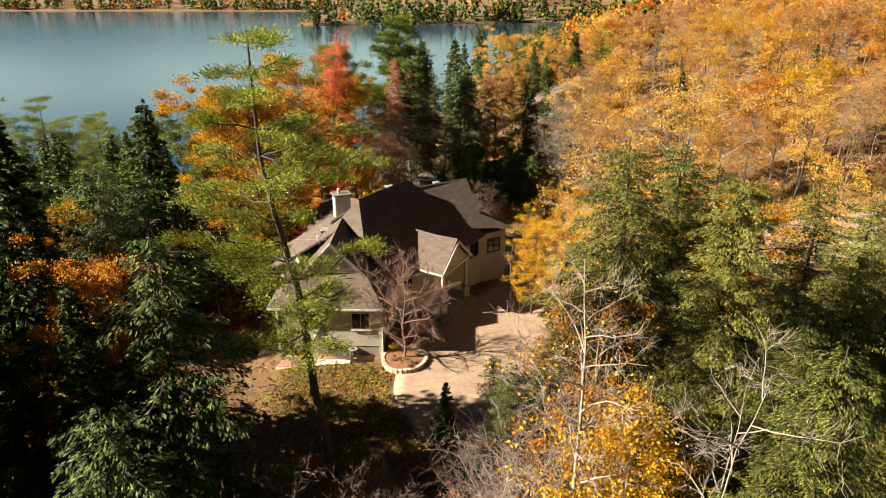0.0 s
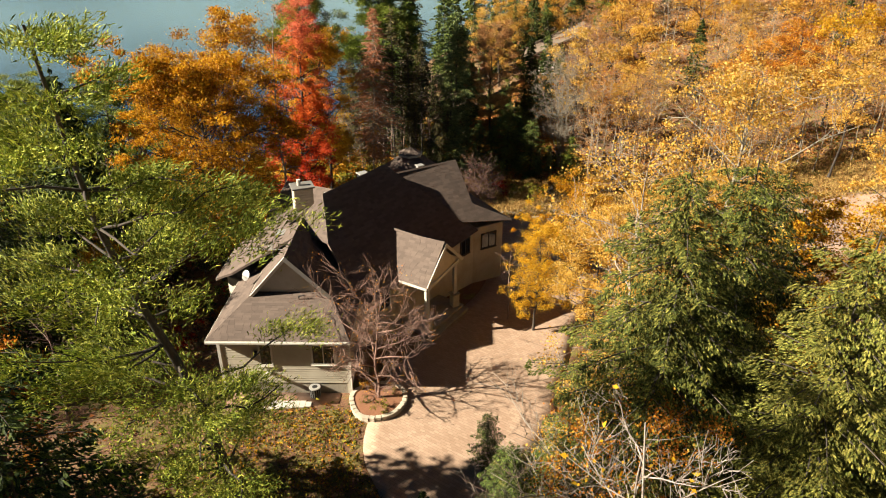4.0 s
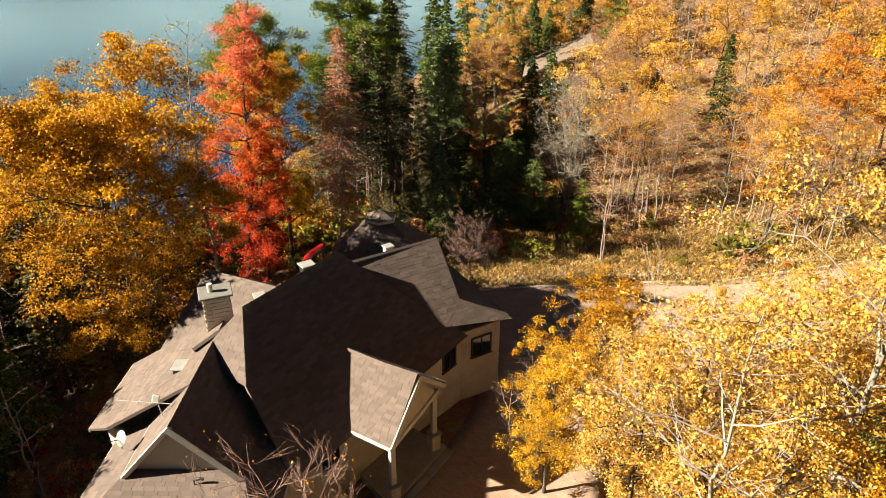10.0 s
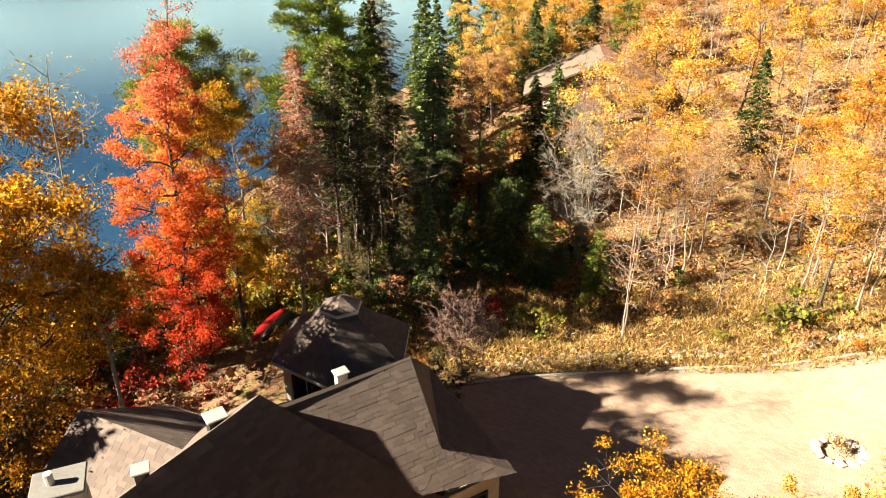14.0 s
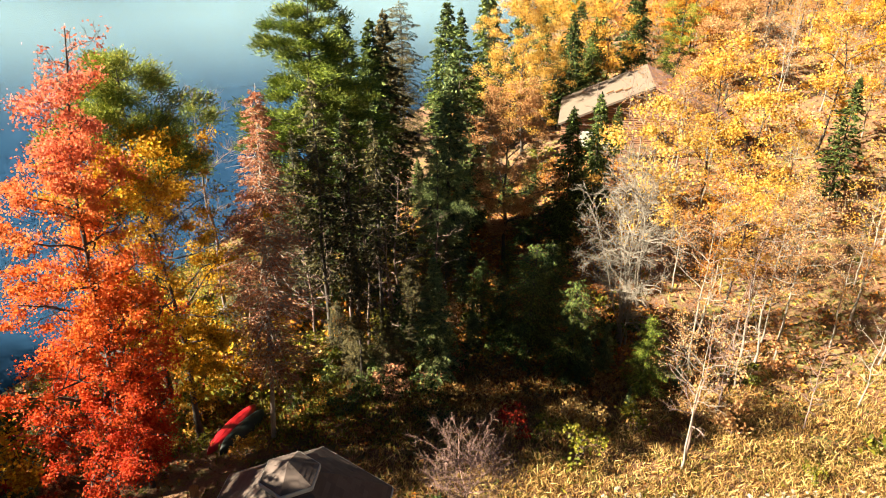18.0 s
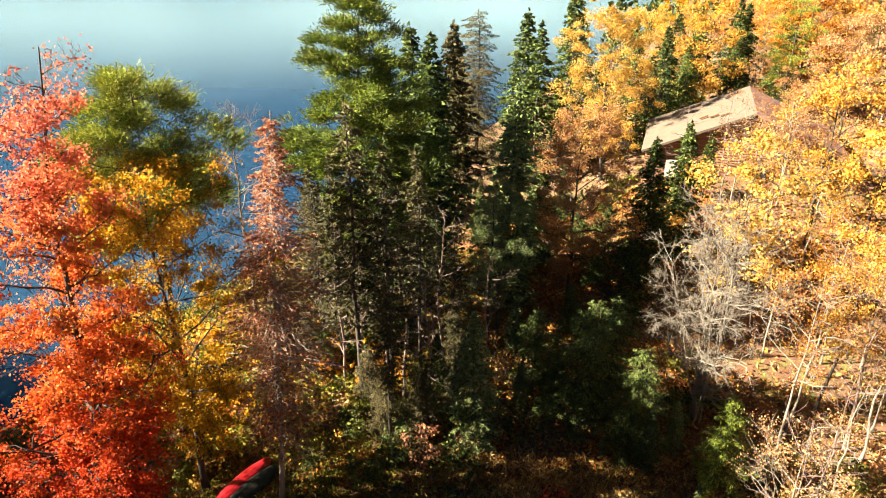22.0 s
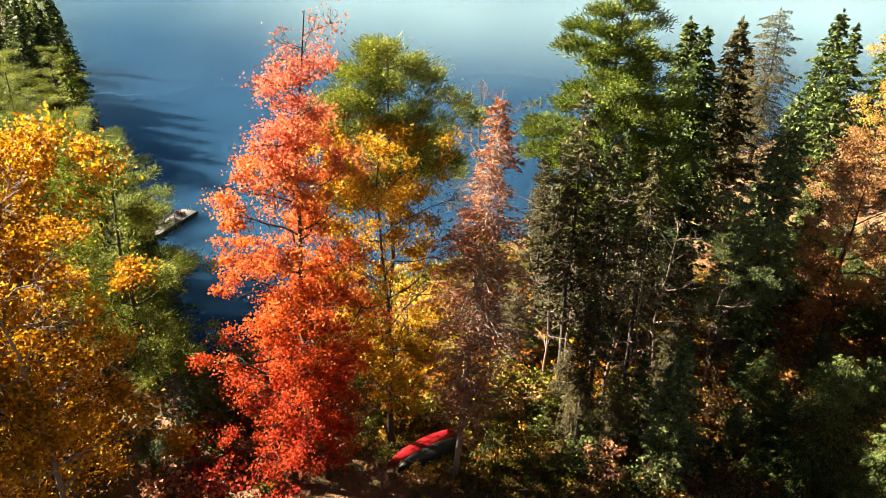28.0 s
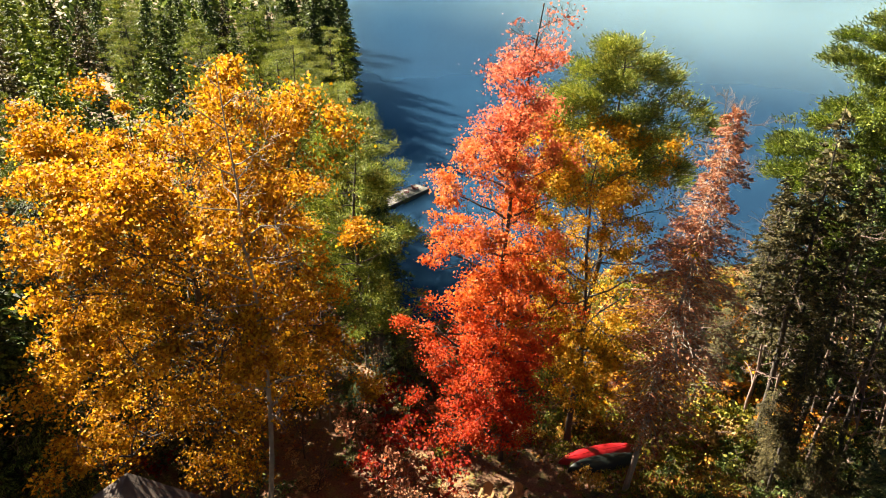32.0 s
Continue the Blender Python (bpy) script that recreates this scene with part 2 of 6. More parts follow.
def broadleaf(seed, high, wide, low, limbs=16, subs=5, leaves=9000, leaf=0.32, top=(0, 0), r0=0.22, puff=0.75, twigs=2, trunk_to=0.92, stems=1, power=0.75, taper=0.0, clump=1.0, fade=None, shell=0.0):
    """A broad-leaved tree: trunk, limbs, side branches, twigs and leaves in clusters. Returns the wood and the leaves."""
    rng = np.random.default_rng(seed)
    wood, ends, trunks = [], [], []
    for s in range(stems):
        foot = np.array([0.0, 0, -0.25]) if stems == 1 else np.array([*rng.normal(size=2) * 0.35, -0.25])
        head = np.array([top[0], top[1], high * trunk_to]) if stems == 1 else np.array([*rng.normal(size=2) * wide * 0.42, high * rng.uniform(0.7, trunk_to)])
        k = 12 if high > 4 else 5
        trunk = bent(rng, foot, head, k, 0.10)
        rad = r0 * (1 - 0.9 * np.linspace(0, 1, k)) / (1 if stems == 1 else 1.6)
        rad[0] *= 1.45
        wood.append(tube(trunk, rad, 7 if high > 4 else 4))
        trunks.append(wood[-1])
        for q in range(max(3, limbs // stems)):
            u = low + (0.97 - low) * ((q + rng.uniform(0, 1)) / max(3, limbs // stems))
            at = np.array([np.interp(u * (k - 1), np.arange(k), trunk[:, d]) for d in range(3)])
            w = (u - low) / (1 - low)
            reach = wide * (np.sin(np.pi * np.clip(0.12 + 0.80 * w, 0, 1)) ** power) * rng.uniform(0.7, 1.1) * (1 + 0.35 * taper - taper * w)
            ang = q * 2.399 + rng.uniform(-0.5, 0.5)
            end = at + [reach * np.cos(ang), reach * np.sin(ang), reach * rng.uniform(0.25, 0.75) * (0.6 + 0.6 * w)]
            limb = bent(rng, at, end, 6, 0.22, 0.05)
            r1 = max(0.022, r0 * (1 - u) * 0.55 + 0.02)
            wood.append(tube(limb, r1 * np.linspace(1, 0.25, 6), 4))
            ends.append(end)
            for b in range(subs):
                v = rng.uniform(0.3, 1.0)
                at2 = limb[int(v * 5)]
                d = unit(end - at) * 0.5 + unit(rng.normal(size=3) + [0, 0, 0.3])
                end2 = at2 + unit(d) * reach * rng.uniform(0.25, 0.5)
                wood.append(tube(bent(rng, at2, end2, 4, 0.25), r1 * 0.38 * np.linspace(1, 0.3, 4), 3))
                ends.append(end2)
                for c in range(twigs):
                    end3 = end2 + unit(rng.normal(size=3) + [0, 0, 0.35] + unit(d)) * reach * rng.uniform(0.1, 0.24)
                    wood.append(tube(bent(rng, at2 + (end2 - at2) * rng.uniform(0.4, 1), end3, 3, 0.2), np.array([0.014, 0.010, 0.006]) * (0.6 + wide * 0.08), 3))
                    ends.append(end3)
    if not leaves:
        return join(trunks), join([w for w in wood if not any(w is q for q in trunks)])
    wv = join(wood)
    lv = None
    if leaves:
        ends = np.array(ends)
        odds = (rng.uniform(0, 1, len(ends)) < clump) * rng.uniform(0.4, 1.0, len(ends))
        if shell:
            mid = np.array([top[0] * 0.5, top[1] * 0.5, high * 0.45])
            far = np.linalg.norm((ends - mid) / [wide, wide, high * 0.5], axis=1)
            odds = odds * np.clip(far / far.max(), 0.05, 1) ** shell
        if fade:
            odds = odds * np.interp(ends[:, 2], fade, [1.0, 0.035])
        pick = rng.choice(len(ends), leaves, p=odds / odds.sum())
        weight = rng.uniform(0.35, 1.0, len(ends))[pick][:, None]
        c = ends[pick] + rng.normal(size=(leaves, 3)) * puff * weight * [1, 1, 0.62]
        lv = cards(rng, c, leaf, 0.7)
    return wv, lv


def conifer(seed, high, wide, low=0.08, step=0.42, per=7, twig=0.5, droop=0.25, uneven=0.25, dens=1.0, top=(0, 0), r0=0.2, tip=0.03, bare=0.0, width=0.34, fullness=1.0, slim=0.42, prof=0.85, boughs=1.0):
    """A spruce, fir or hemlock: whorls of boughs, each a flat spray of twigs. Returns the wood and the needles."""
    rng = np.random.default_rng(seed)
    k = 10
    trunk = bent(rng, (0, 0, -0.25), (top[0], top[1], high), k, 0.03)
    wood = [tube(trunk, r0 * (1 - 0.93 * np.linspace(0, 1, k)), 6)]
    cen, way, size = [], [], []
    z = high * low
    while z < high * 0.985:
        u = z / high
        at = np.array([np.interp(u * (k - 1), np.arange(k), trunk[:, d]) for d in range(3)])
        w = (1 - u) ** prof * (1 - 0.55 * np.exp(-((u - low) / 0.10)))
        for q in range(per):
            reach = (wide * w + tip * high * 0.3) * rng.uniform(1 - 1.6 * uneven, 1 + uneven)
            if reach < 0.1:
                continue
            ang = rng.uniform(0, 2 * np.pi)
            out = np.array([np.cos(ang), np.sin(ang), 0])
            n = 5
            s = np.linspace(0, 1, n)
            bough = at + out * (reach * s)[:, None]
            rise = rng.uniform(-0.1, 0.25) * (0.3 + u)
            bough[:, 2] += reach * (rise * s - droop * s**2 + 0.10 * droop * s**4)
            if reach > 0.5 and rng.uniform() < boughs:
                wood.append(tube(bough, max(0.008, 0.035 * reach / 3) * np.linspace(1, 0.3, n), 3))
            if rng.uniform() < bare:
                continue
            m = int(max(3, dens * reach / twig * 7))
            v = rng.uniform(0.12, 1.0, m) ** 0.75
            p = np.stack([np.interp(v, s, bough[:, d]) for d in range(3)], 1)
            side = np.array([-out[1], out[0], 0]) * rng.choice([-1, 1], m)[:, None]
            off = rng.uniform(0, 1, m) * width * reach * (1.05 - v) * fullness
            p = p + side * off[:, None]
            p[:, 2] -= off * droop * 0.8 + rng.uniform(-0.05, 0.12, m)
            cen.append(p)
            way.append(out * 0.8 + side * 0.75 + [0, 0, -0.25 * droop * 2])
            size.append(np.full(m, twig))
        z += step * (0.55 + 0.6 * (1 - u)) * rng.uniform(0.75, 1.25)
    cen.append(np.array([[top[0], top[1], high - 0.2]] * 4))
    way.append(np.array([[0.05, 0, 1.0]] * 4))
    size.append(np.full(4, twig))
    cen, way = np.concatenate(cen), np.concatenate(way)
    lv = cards(rng, cen, np.concatenate(size)[:, None], slim, way, 0.42)
    return join(wood), lv


def hemlock(seed, high, wide, low=0.06, boughs=230, dense=150, size=0.26, top=(0, 0), r0=0.3, droop=0.30, prof=0.55, uneven=0.32):
    """A hemlock: arching boughs, each one a flat feathery frond that hangs at its tip. Returns the wood and the needles."""
    rng = np.random.default_rng(seed)
    k = 10
    trunk = bent(rng, (0, 0, -0.25), (top[0], top[1], high), k, 0.04)
    wood = [tube(trunk, r0 * (1 - 0.93 * np.linspace(0, 1, k)), 6)]
    cen, way, nor = [], [], []
    lean = rng.uniform(0, 2 * np.pi)
    for q in range(boughs):
        u = low + (0.985 - low) * ((q + rng.uniform(0, 1)) / boughs) ** 0.9
        at = np.array([np.interp(u * (k - 1), np.arange(k), trunk[:, d]) for d in range(3)])
        ang = q * 2.399 + rng.uniform(-0.6, 0.6)
        w = (1 - u) ** prof * (1 - 0.5 * np.exp(-(u - low) / 0.08)) * (1 + 0.16 * np.cos(ang - lean))
        reach = (wide * w + 0.35) * rng.uniform(1 - 1.5 * uneven, 1 + uneven)
        out = np.array([np.cos(ang), np.sin(ang), 0])
        side = np.array([-out[1], out[0], 0])
        rise = rng.uniform(0.0, 0.35) * (0.4 + u)
        s = np.linspace(0, 1, 5)
        line = at + out * (reach * s)[:, None]
        line[:, 2] += reach * (rise * s - droop * s**2)
        if reach > 1.0:
            wood.append(tube(line, 0.014 * reach * np.linspace(1, 0.25, 5), 3))
        n = max(10, int(dense * (reach / wide) ** 1.5))
        v = rng.uniform(0.06, 1.0, n) ** 0.75
        lobe = np.sign(rng.uniform(-1, 1, n)) * rng.uniform(0, 1, n) ** 0.8
        half = reach * 0.36 * np.sin(np.pi * np.clip(v * 0.86 + 0.10, 0, 1)) * (0.75 + 0.25 * np.sin(v * 17 + q))
        l = lobe * half
        c = at + out * (reach * v)[:, None] + side * l[:, None]
        c[:, 2] += reach * (rise * v - droop * v**2) - 0.30 * np.abs(l) + rng.normal(size=n) * 0.06
        cen.append(c)
        way.append(out * 0.8 + side * (0.8 * np.sign(lobe))[:, None] + [0, 0, -0.35] + rng.normal(size=(n, 3)) * 0.22)
        nor.append(np.array([0, 0, 1.0]) + rng.normal(size=(n, 3)) * 0.38)
    cen, a, up = np.concatenate(cen), unit(np.concatenate(way)), np.concatenate(nor)
    b = unit(np.cross(up, a))
    z = size * rng.uniform(0.6, 1.4, (len(cen), 1))
    sag = np.cross(a, b) * z * 0.12
    v = np.stack([cen - a * z * 0.5, cen + b * z * 0.19 - sag, cen + a * z * 0.5 - sag * 1.5, cen - b * z * 0.19 - sag], 1)
    return join(wood), (v.reshape(-1, 3), np.arange(4 * len(cen)).reshape(-1, 4))


def white_pine(seed, high, wide, low=0.3, levels=15, top=(0, 0), r0=0.3, tufts=30, needle=0.42, flat=0.45, per=4, clumps=7):
    """A white pine: long bare limbs that carry plates of needle tufts. Returns the wood and the needles."""
    rng = np.random.default_rng(seed)
    k = 12
    trunk = bent(rng, (0, 0, -0.3), (top[0], top[1], high), k, 0.06)
    wood = [tube(trunk, r0 * (1 - 0.9 * np.linspace(0, 1, k)), 7)]
    cen, way = [], []
    for q in range(levels):
        u = low + (0.985 - low) * q / (levels - 1)
        at = np.array([np.interp(u * (k - 1), np.arange(k), trunk[:, d]) for d in range(3)])
        w = (u - low) / (1 - low)
        for b in range(per):
            reach = wide * (np.sin(np.pi * (0.22 + 0.72 * w)) ** 0.8) * rng.uniform(0.45, 1.15)
            ang = rng.uniform(0, 2 * np.pi)
            end = at + [reach * np.cos(ang), reach * np.sin(ang), reach * rng.uniform(0.05, 0.4)]
            limb = bent(rng, at, end, 6, 0.25, -0.04)
            wood.append(tube(limb, max(0.02, r0 * 0.33 * (1 - 0.7 * u)) * np.linspace(1, 0.25, 6), 4))
            for c in range(max(2, int(clumps * reach / wide))):
                v = rng.uniform(0.35, 1.0) ** 0.7
                hub = np.array([np.interp(v * 5, np.arange(6), limb[:, d]) for d in range(3)]) + rng.normal(size=3) * reach * 0.16 * [1, 1, 0.3]
                n = int(tufts * rng.uniform(0.6, 1.3))
                p = rng.normal(size=(n, 3)) * 0.40 * [1, 1, flat]
                cen.append(hub + p * (0.5 + wide * 0.09))
                way.append(p * 0.6 + unit(end - at) * 0.75 + [0, 0, 0.35] + rng.normal(size=(n, 3)) * 0.3)
    cen, way = np.concatenate(cen), np.concatenate(way)
    return join(wood), cards(rng, cen, needle, 0.17, way, 0.45)


def part(name, me, parent, label="", mat=None, at=None):
    """One mesh object under a thing; me: a mesh or a bmesh."""
    if isinstance(me, bmesh.types.BMesh):
        data = bpy.data.meshes.new(name)
        me.normal_update()
        me.to_mesh(data)
        me.free()
        me = data
    ob = new(name, me)
    if mat:
        if not me.materials:
            me.materials.append(mat)
        ob.material_slots[0].link = "OBJECT"
        ob.material_slots[0].material = mat
    ob.parent = parent
    if at is not None:
        ob.location = at
    if label:
        ob["label"] = label
    return ob


def thing(name, x, y, z, label, category, group="", kind="", rz=0.0):
    ob = new(name)
    ob.matrix_world = pose(x, y, z, 0, 0, rz)
    ob.empty_display_size = 0.2
    return tagged(ob, label, category, group, kind)


# ---- the lie of the land ----
LAKE_Z = -8.0


def smooth(a, b, x):
    t = np.clip((np.asarray(x, float) - a) / (b - a), 0, 1)
    return t * t * (3 - 2 * t)


def shore(x, y):
    """Metres inland from the near shore; below zero on the lake."""
    d1 = (-0.43 * (x + 41) - 0.903 * (y - 105))
    d2 = (0.959 * (x + 41) - 0.282 * (y - 105))
    near = np.maximum(d1, d2)
    far = (y - np.where(x < -150, 1000 + 0.0 * x, 700 + 0.25 * x)) * 0.8
    return np.maximum(near, far)


def ground(x, y):
    x, y = np.asarray(x, float), np.asarray(y, float)
    base = -2.6 * smooth(60, 91, y) - 1.2 * smooth(91, 106, y)
    hill = 0.20 * np.maximum(0, x - 29 - 6 * smooth(80, 110, y)) * smooth(55, 110, y)
    hill = 26 * (1 - np.exp(-hill / 26)) + 7.2 * smooth(118, 150, y) * smooth(8, 22, x)
    far = 30 * smooth(760, 1500, y)
    land = base + hill + far
    d = shore(x, y)
    bank = LAKE_Z - 0.6 + 0.165 * d + 0.2 * np.maximum(0, d - 30)
    k = 1.2
    mixh = np.clip(0.5 + 0.5 * (land - bank) / k, 0, 1)
    low = land * (1 - mixh) + bank * mixh - k * mixh * (1 - mixh)
    return np.maximum(low, LAKE_Z - 5)


def gz(x, y):
    return float(ground(x, y))


# ---- ground and water ----
def forest_floor():
    m = Nodes("forest_floor", 0.95)
    pos = m.coords()
    fine, mid, wide = m.noise(9.0, 6.0, 0.7), m.noise(0.9, 5.0, 0.65), m.noise(0.11, 4.0, 0.6)
    leaf = m.ramp(fine, [(0.3, (0.055, 0.028, 0.016)), (0.52, (0.160, 0.082, 0.042)), (0.72, (0.29, 0.18, 0.10))])
    moss = m.ramp(fine, [(0.3, (0.06, 0.068, 0.014)), (0.7, (0.27, 0.25, 0.06))])
    col = m.mix(m.ramp(mid, [(0.48, (0, 0, 0)), (0.66, (1, 1, 1))]), leaf, moss)
    col = m.mix(m.ramp(wide, [(0.3, (0, 0, 0)), (0.7, (1, 1, 1))]), m.mix(1.0, col, (0.7, 0.66, 0.62), "MULTIPLY"), col)
    patch = m.noise(0.16, 6.0, 0.75)
    col = m.mix(m.ramp(patch, [(0.45, (0, 0, 0)), (0.75, (0.55, 0.55, 0.55))]), col, m.ramp(fine, [(0.3, (0.09, 0.035, 0.022)), (0.6, (0.26, 0.105, 0.055)), (0.8, (0.36, 0.18, 0.10))]))
    m.colour(col)
    m.bump(fine, 0.6, 0.06)
    return m.mat


def spread(lo, hi, dense_lo, dense_hi, step, grow):
    """Grid lines: even in the middle, ever wider outwards."""
    mid = list(np.arange(dense_lo, dense_hi + 0.01, step))
    out, s = [], step
    while mid[-1] < hi:
        s *= grow
        mid.append(mid[-1] + s)
    s = step
    while mid[0] > lo:
        s *= grow
        mid.insert(0, mid[0] - s)
    return np.array(mid)


gx = spread(-2600, 2600, -140, 72, 1.0, 1.13)
gy = spread(-500, 3600, 8, 165, 1.0, 1.11)
GX, GY = np.meshgrid(gx, gy, indexing="ij")
GZ = ground(GX, GY)
rough = np.array([[noise.noise((x * 0.35, y * 0.35, 0)) + 0.5 * noise.noise((x * 0.9, y * 0.9, 4)) for y in gy] for x in gx])
calm = smooth(-9, -3, GX) * (1 - smooth(14, 20, GX)) * smooth(36, 42, GY) * (1 - smooth(94, 98, GY))
calm = np.maximum(calm, smooth(3, 6, GX) * (1 - smooth(55, 60, GX)) * smooth(76, 79, GY) * (1 - smooth(92, 94, GY)))
calm = np.maximum(calm, smooth(-20, -17, GX) * (1 - smooth(12, 14, GX)) * smooth(46, 50, GY) * (1 - smooth(90, 94, GY)))
GZ = GZ + 0.22 * rough * (1 - calm) * smooth(3, 10, shore(GX, GY))
ni, nj = GX.shape
ii, jj = np.meshgrid(np.arange(ni - 1), np.arange(nj - 1), indexing="ij")
quads = np.stack([ii * nj + jj, (ii + 1) * nj + jj, (ii + 1) * nj + jj + 1, ii * nj + jj + 1], -1).reshape(-1, 4)
ground_ob = new("ground", mesh_np("ground", np.stack([GX, GY, GZ], -1).reshape(-1, 3), quads, forest_floor(), True))
tagged(ground_ob, "forest floor of fallen leaves, moss and thin grass", "ground", kind="structure")

wm = Nodes("lake_water", 0.12)
wm.colour(wm.ramp(wm.noise(0.02, 3.0), [(0.3, (0.010, 0.030, 0.066)), (0.7, (0.015, 0.044, 0.086))]))
wm.b.inputs["IOR"].default_value = 1.33
wm.b.subsurface_method = "BURLEY"      # light spreads through the deep water
wm.b.inputs["Subsurface Weight"].default_value = 1.0
wm.b.inputs["Subsurface Radius"].default_value = (9.0, 9.0, 9.0)
wm.b.inputs["Subsurface Scale"].default_value = 1.0
wm.bump(wm.noise(3.5, 3.0, 0.5), 0.03, 0.008)
wx = spread(-2500, 2500, -200, 100, 50, 1.5)
wy = spread(60, 3000, 100, 400, 50, 1.5)
WX, WY = np.meshgrid(wx, wy, indexing="ij")
wi, wj = np.meshgrid(np.arange(len(wx) - 1), np.arange(len(wy) - 1), indexing="ij")
wq = np.stack([wi * len(wy) + wj, (wi + 1) * len(wy) + wj, (wi + 1) * len(wy) + wj + 1, wi * len(wy) + wj + 1], -1).reshape(-1, 4)
water = new("water", mesh_np("water", np.stack([WX, WY, WX * 0 + LAKE_Z], -1).reshape(-1, 3), wq, wm.mat))
tagged(water, "calm blue-green lake that mirrors the sky", "lake", kind="structure")


# ---- paving ----
def paver_material():
    m = Nodes("drive_pavers", 0.85)
    br = m.n("ShaderNodeTexBrick", Scale=1.0)
    br.inputs["Brick Width"].default_value, br.inputs["Row Height"].default_value = 0.42, 0.22
    br.inputs["Mortar Size"].default_value, br.inputs["Mortar Smooth"].default_value = 0.012, 0.3
    br.inputs["Color1"].default_value, br.inputs["Color2"].default_value = (0.30, 0.205, 0.150, 1), (0.375, 0.272, 0.205, 1)
    br.inputs["Mortar"].default_value = (0.22, 0.16, 0.11, 1)
    mp = m.n("ShaderNodeMapping")
    mp.inputs["Rotation"].default_value = (0, 0, 0.6)
    m.link(m.coords(), mp.inputs[0])
    m.link(mp.outputs[0], br.inputs["Vector"])
    wide = m.noise(0.25, 5.0)
    m.colour(m.mix(m.ramp(wide, [(0.3, (0, 0, 0)), (0.7, (1, 1, 1))]), m.mix(1.0, br.outputs["Color"], (0.80, 0.76, 0.72), "MULTIPLY"), br.outputs["Color"]))
    m.bump(br.outputs["Fac"], -0.5, 0.02)
    return m.mat


PAVER = paver_material()


def ribbon(name, line, lift, mat, label, category, across=8, skirt=0.15):
    """A paved strip that follows the ground; line: rows of (x, y, half width)."""
    line = np.array(line, float)
    t = np.arange(len(line))
    tt = np.linspace(0, len(line) - 1, (len(line) - 1) * 10 + 1)
    dense = np.stack([np.interp(tt, t, line[:, d]) for d in range(3)], 1)
    for _ in range(6):
        dense[1:-1] = (dense[:-2] + 2 * dense[1:-1] + dense[2:]) / 4
    tan = unit(np.gradient(dense[:, :2], axis=0))
    nor = np.stack([-tan[:, 1], tan[:, 0]], 1)
    u = np.linspace(-1, 1, across + 1)
    xy = dense[:, None, :2] + nor[:, None] * (dense[:, 2][:, None] * u)[..., None]
    z = ground(xy[..., 0], xy[..., 1]) + lift
    v = np.concatenate([xy, z[..., None]], -1)
    edge_a, edge_b = v[:, :1].copy(), v[:, -1:].copy()
    edge_a[..., 2] -= skirt
    edge_b[..., 2] -= skirt
    v = np.concatenate([edge_a, v, edge_b], 1)
    n, k = v.shape[:2]
    a, b = np.meshgrid(np.arange(n - 1), np.arange(k - 1), indexing="ij")
    q = np.stack([a * k + b, a * k + b + 1, (a + 1) * k + b + 1, (a + 1) * k + b], -1).reshape(-1, 4)
    ob = new(name, mesh_np(name, v.reshape(-1, 3), q[:, ::-1], mat))
    return tagged(ob, label, category, kind="structure")


ribbon("road", [(17, 18, 2.0), (10.5, 28, 2.0), (5.0, 36.5, 2.2), (1.8, 43, 3.1), (1.4, 48.5, 5.4), (3.4, 54, 6.6), (6.0, 60, 5.6), (9.3, 68, 4.8), (12, 76, 5.5), (15, 84, 5.5)], 0.05, PAVER,
       "tan interlocking paver drive curving past the house", "driveway", 10)
ribbon("pavement", [(4.5, 84.5, 5.6), (12, 84.8, 7.0), (22, 84.8, 7.9), (34, 85.0, 8.4), (48, 85.3, 8.4), (60, 86, 7)], 0.066, PAVER,
       "sunlit paved parking court beside the house", "courtyard", 12)
KERB = plain("kerb_stone", (0.46, 0.40, 0.31), (0.66, 0.60, 0.50), 0.85, 7.0, 0.4, 0.01)
ribbon("kerb", [(6, 90.9, 0.13), (12, 91.85, 0.13), (22, 92.75, 0.13), (34, 93.45, 0.13), (48, 93.75, 0.13)], 0.13, KERB, "pale stone edging of the court", "kerb", 2, 0.25)


# ---- trees ----
def plant(wood, leaves, x, y, name, label, category, wmat, lmat, group="", scale=1.0, rz=0.0, sink=0.0):
    t = thing(name, x, y, gz(x, y) - sink, label, category, group)
    t.matrix_world = pose(x, y, gz(x, y) - sink, 0, 0, rz) @ Matrix.Diagonal((scale, scale, scale, 1))
    part("trunk", wood, t, "", MAT[wmat])
    if leaves:
        part("crown", leaves, t, "", MAT[lmat or wmat])
    return t


def made(pair, name):
    (wv, wf), lv = pair
    return mesh_np(name + "_wood", wv, wf, None, True), (mesh_np(name + "_crown", *lv) if lv else None)


def hero(pair, x, y, name, label, category, wmat, lmat, group="", rz=0.0):
    return plant(*made(pair, name), x, y, name, label, category, wmat, lmat, group, 1.0, rz)


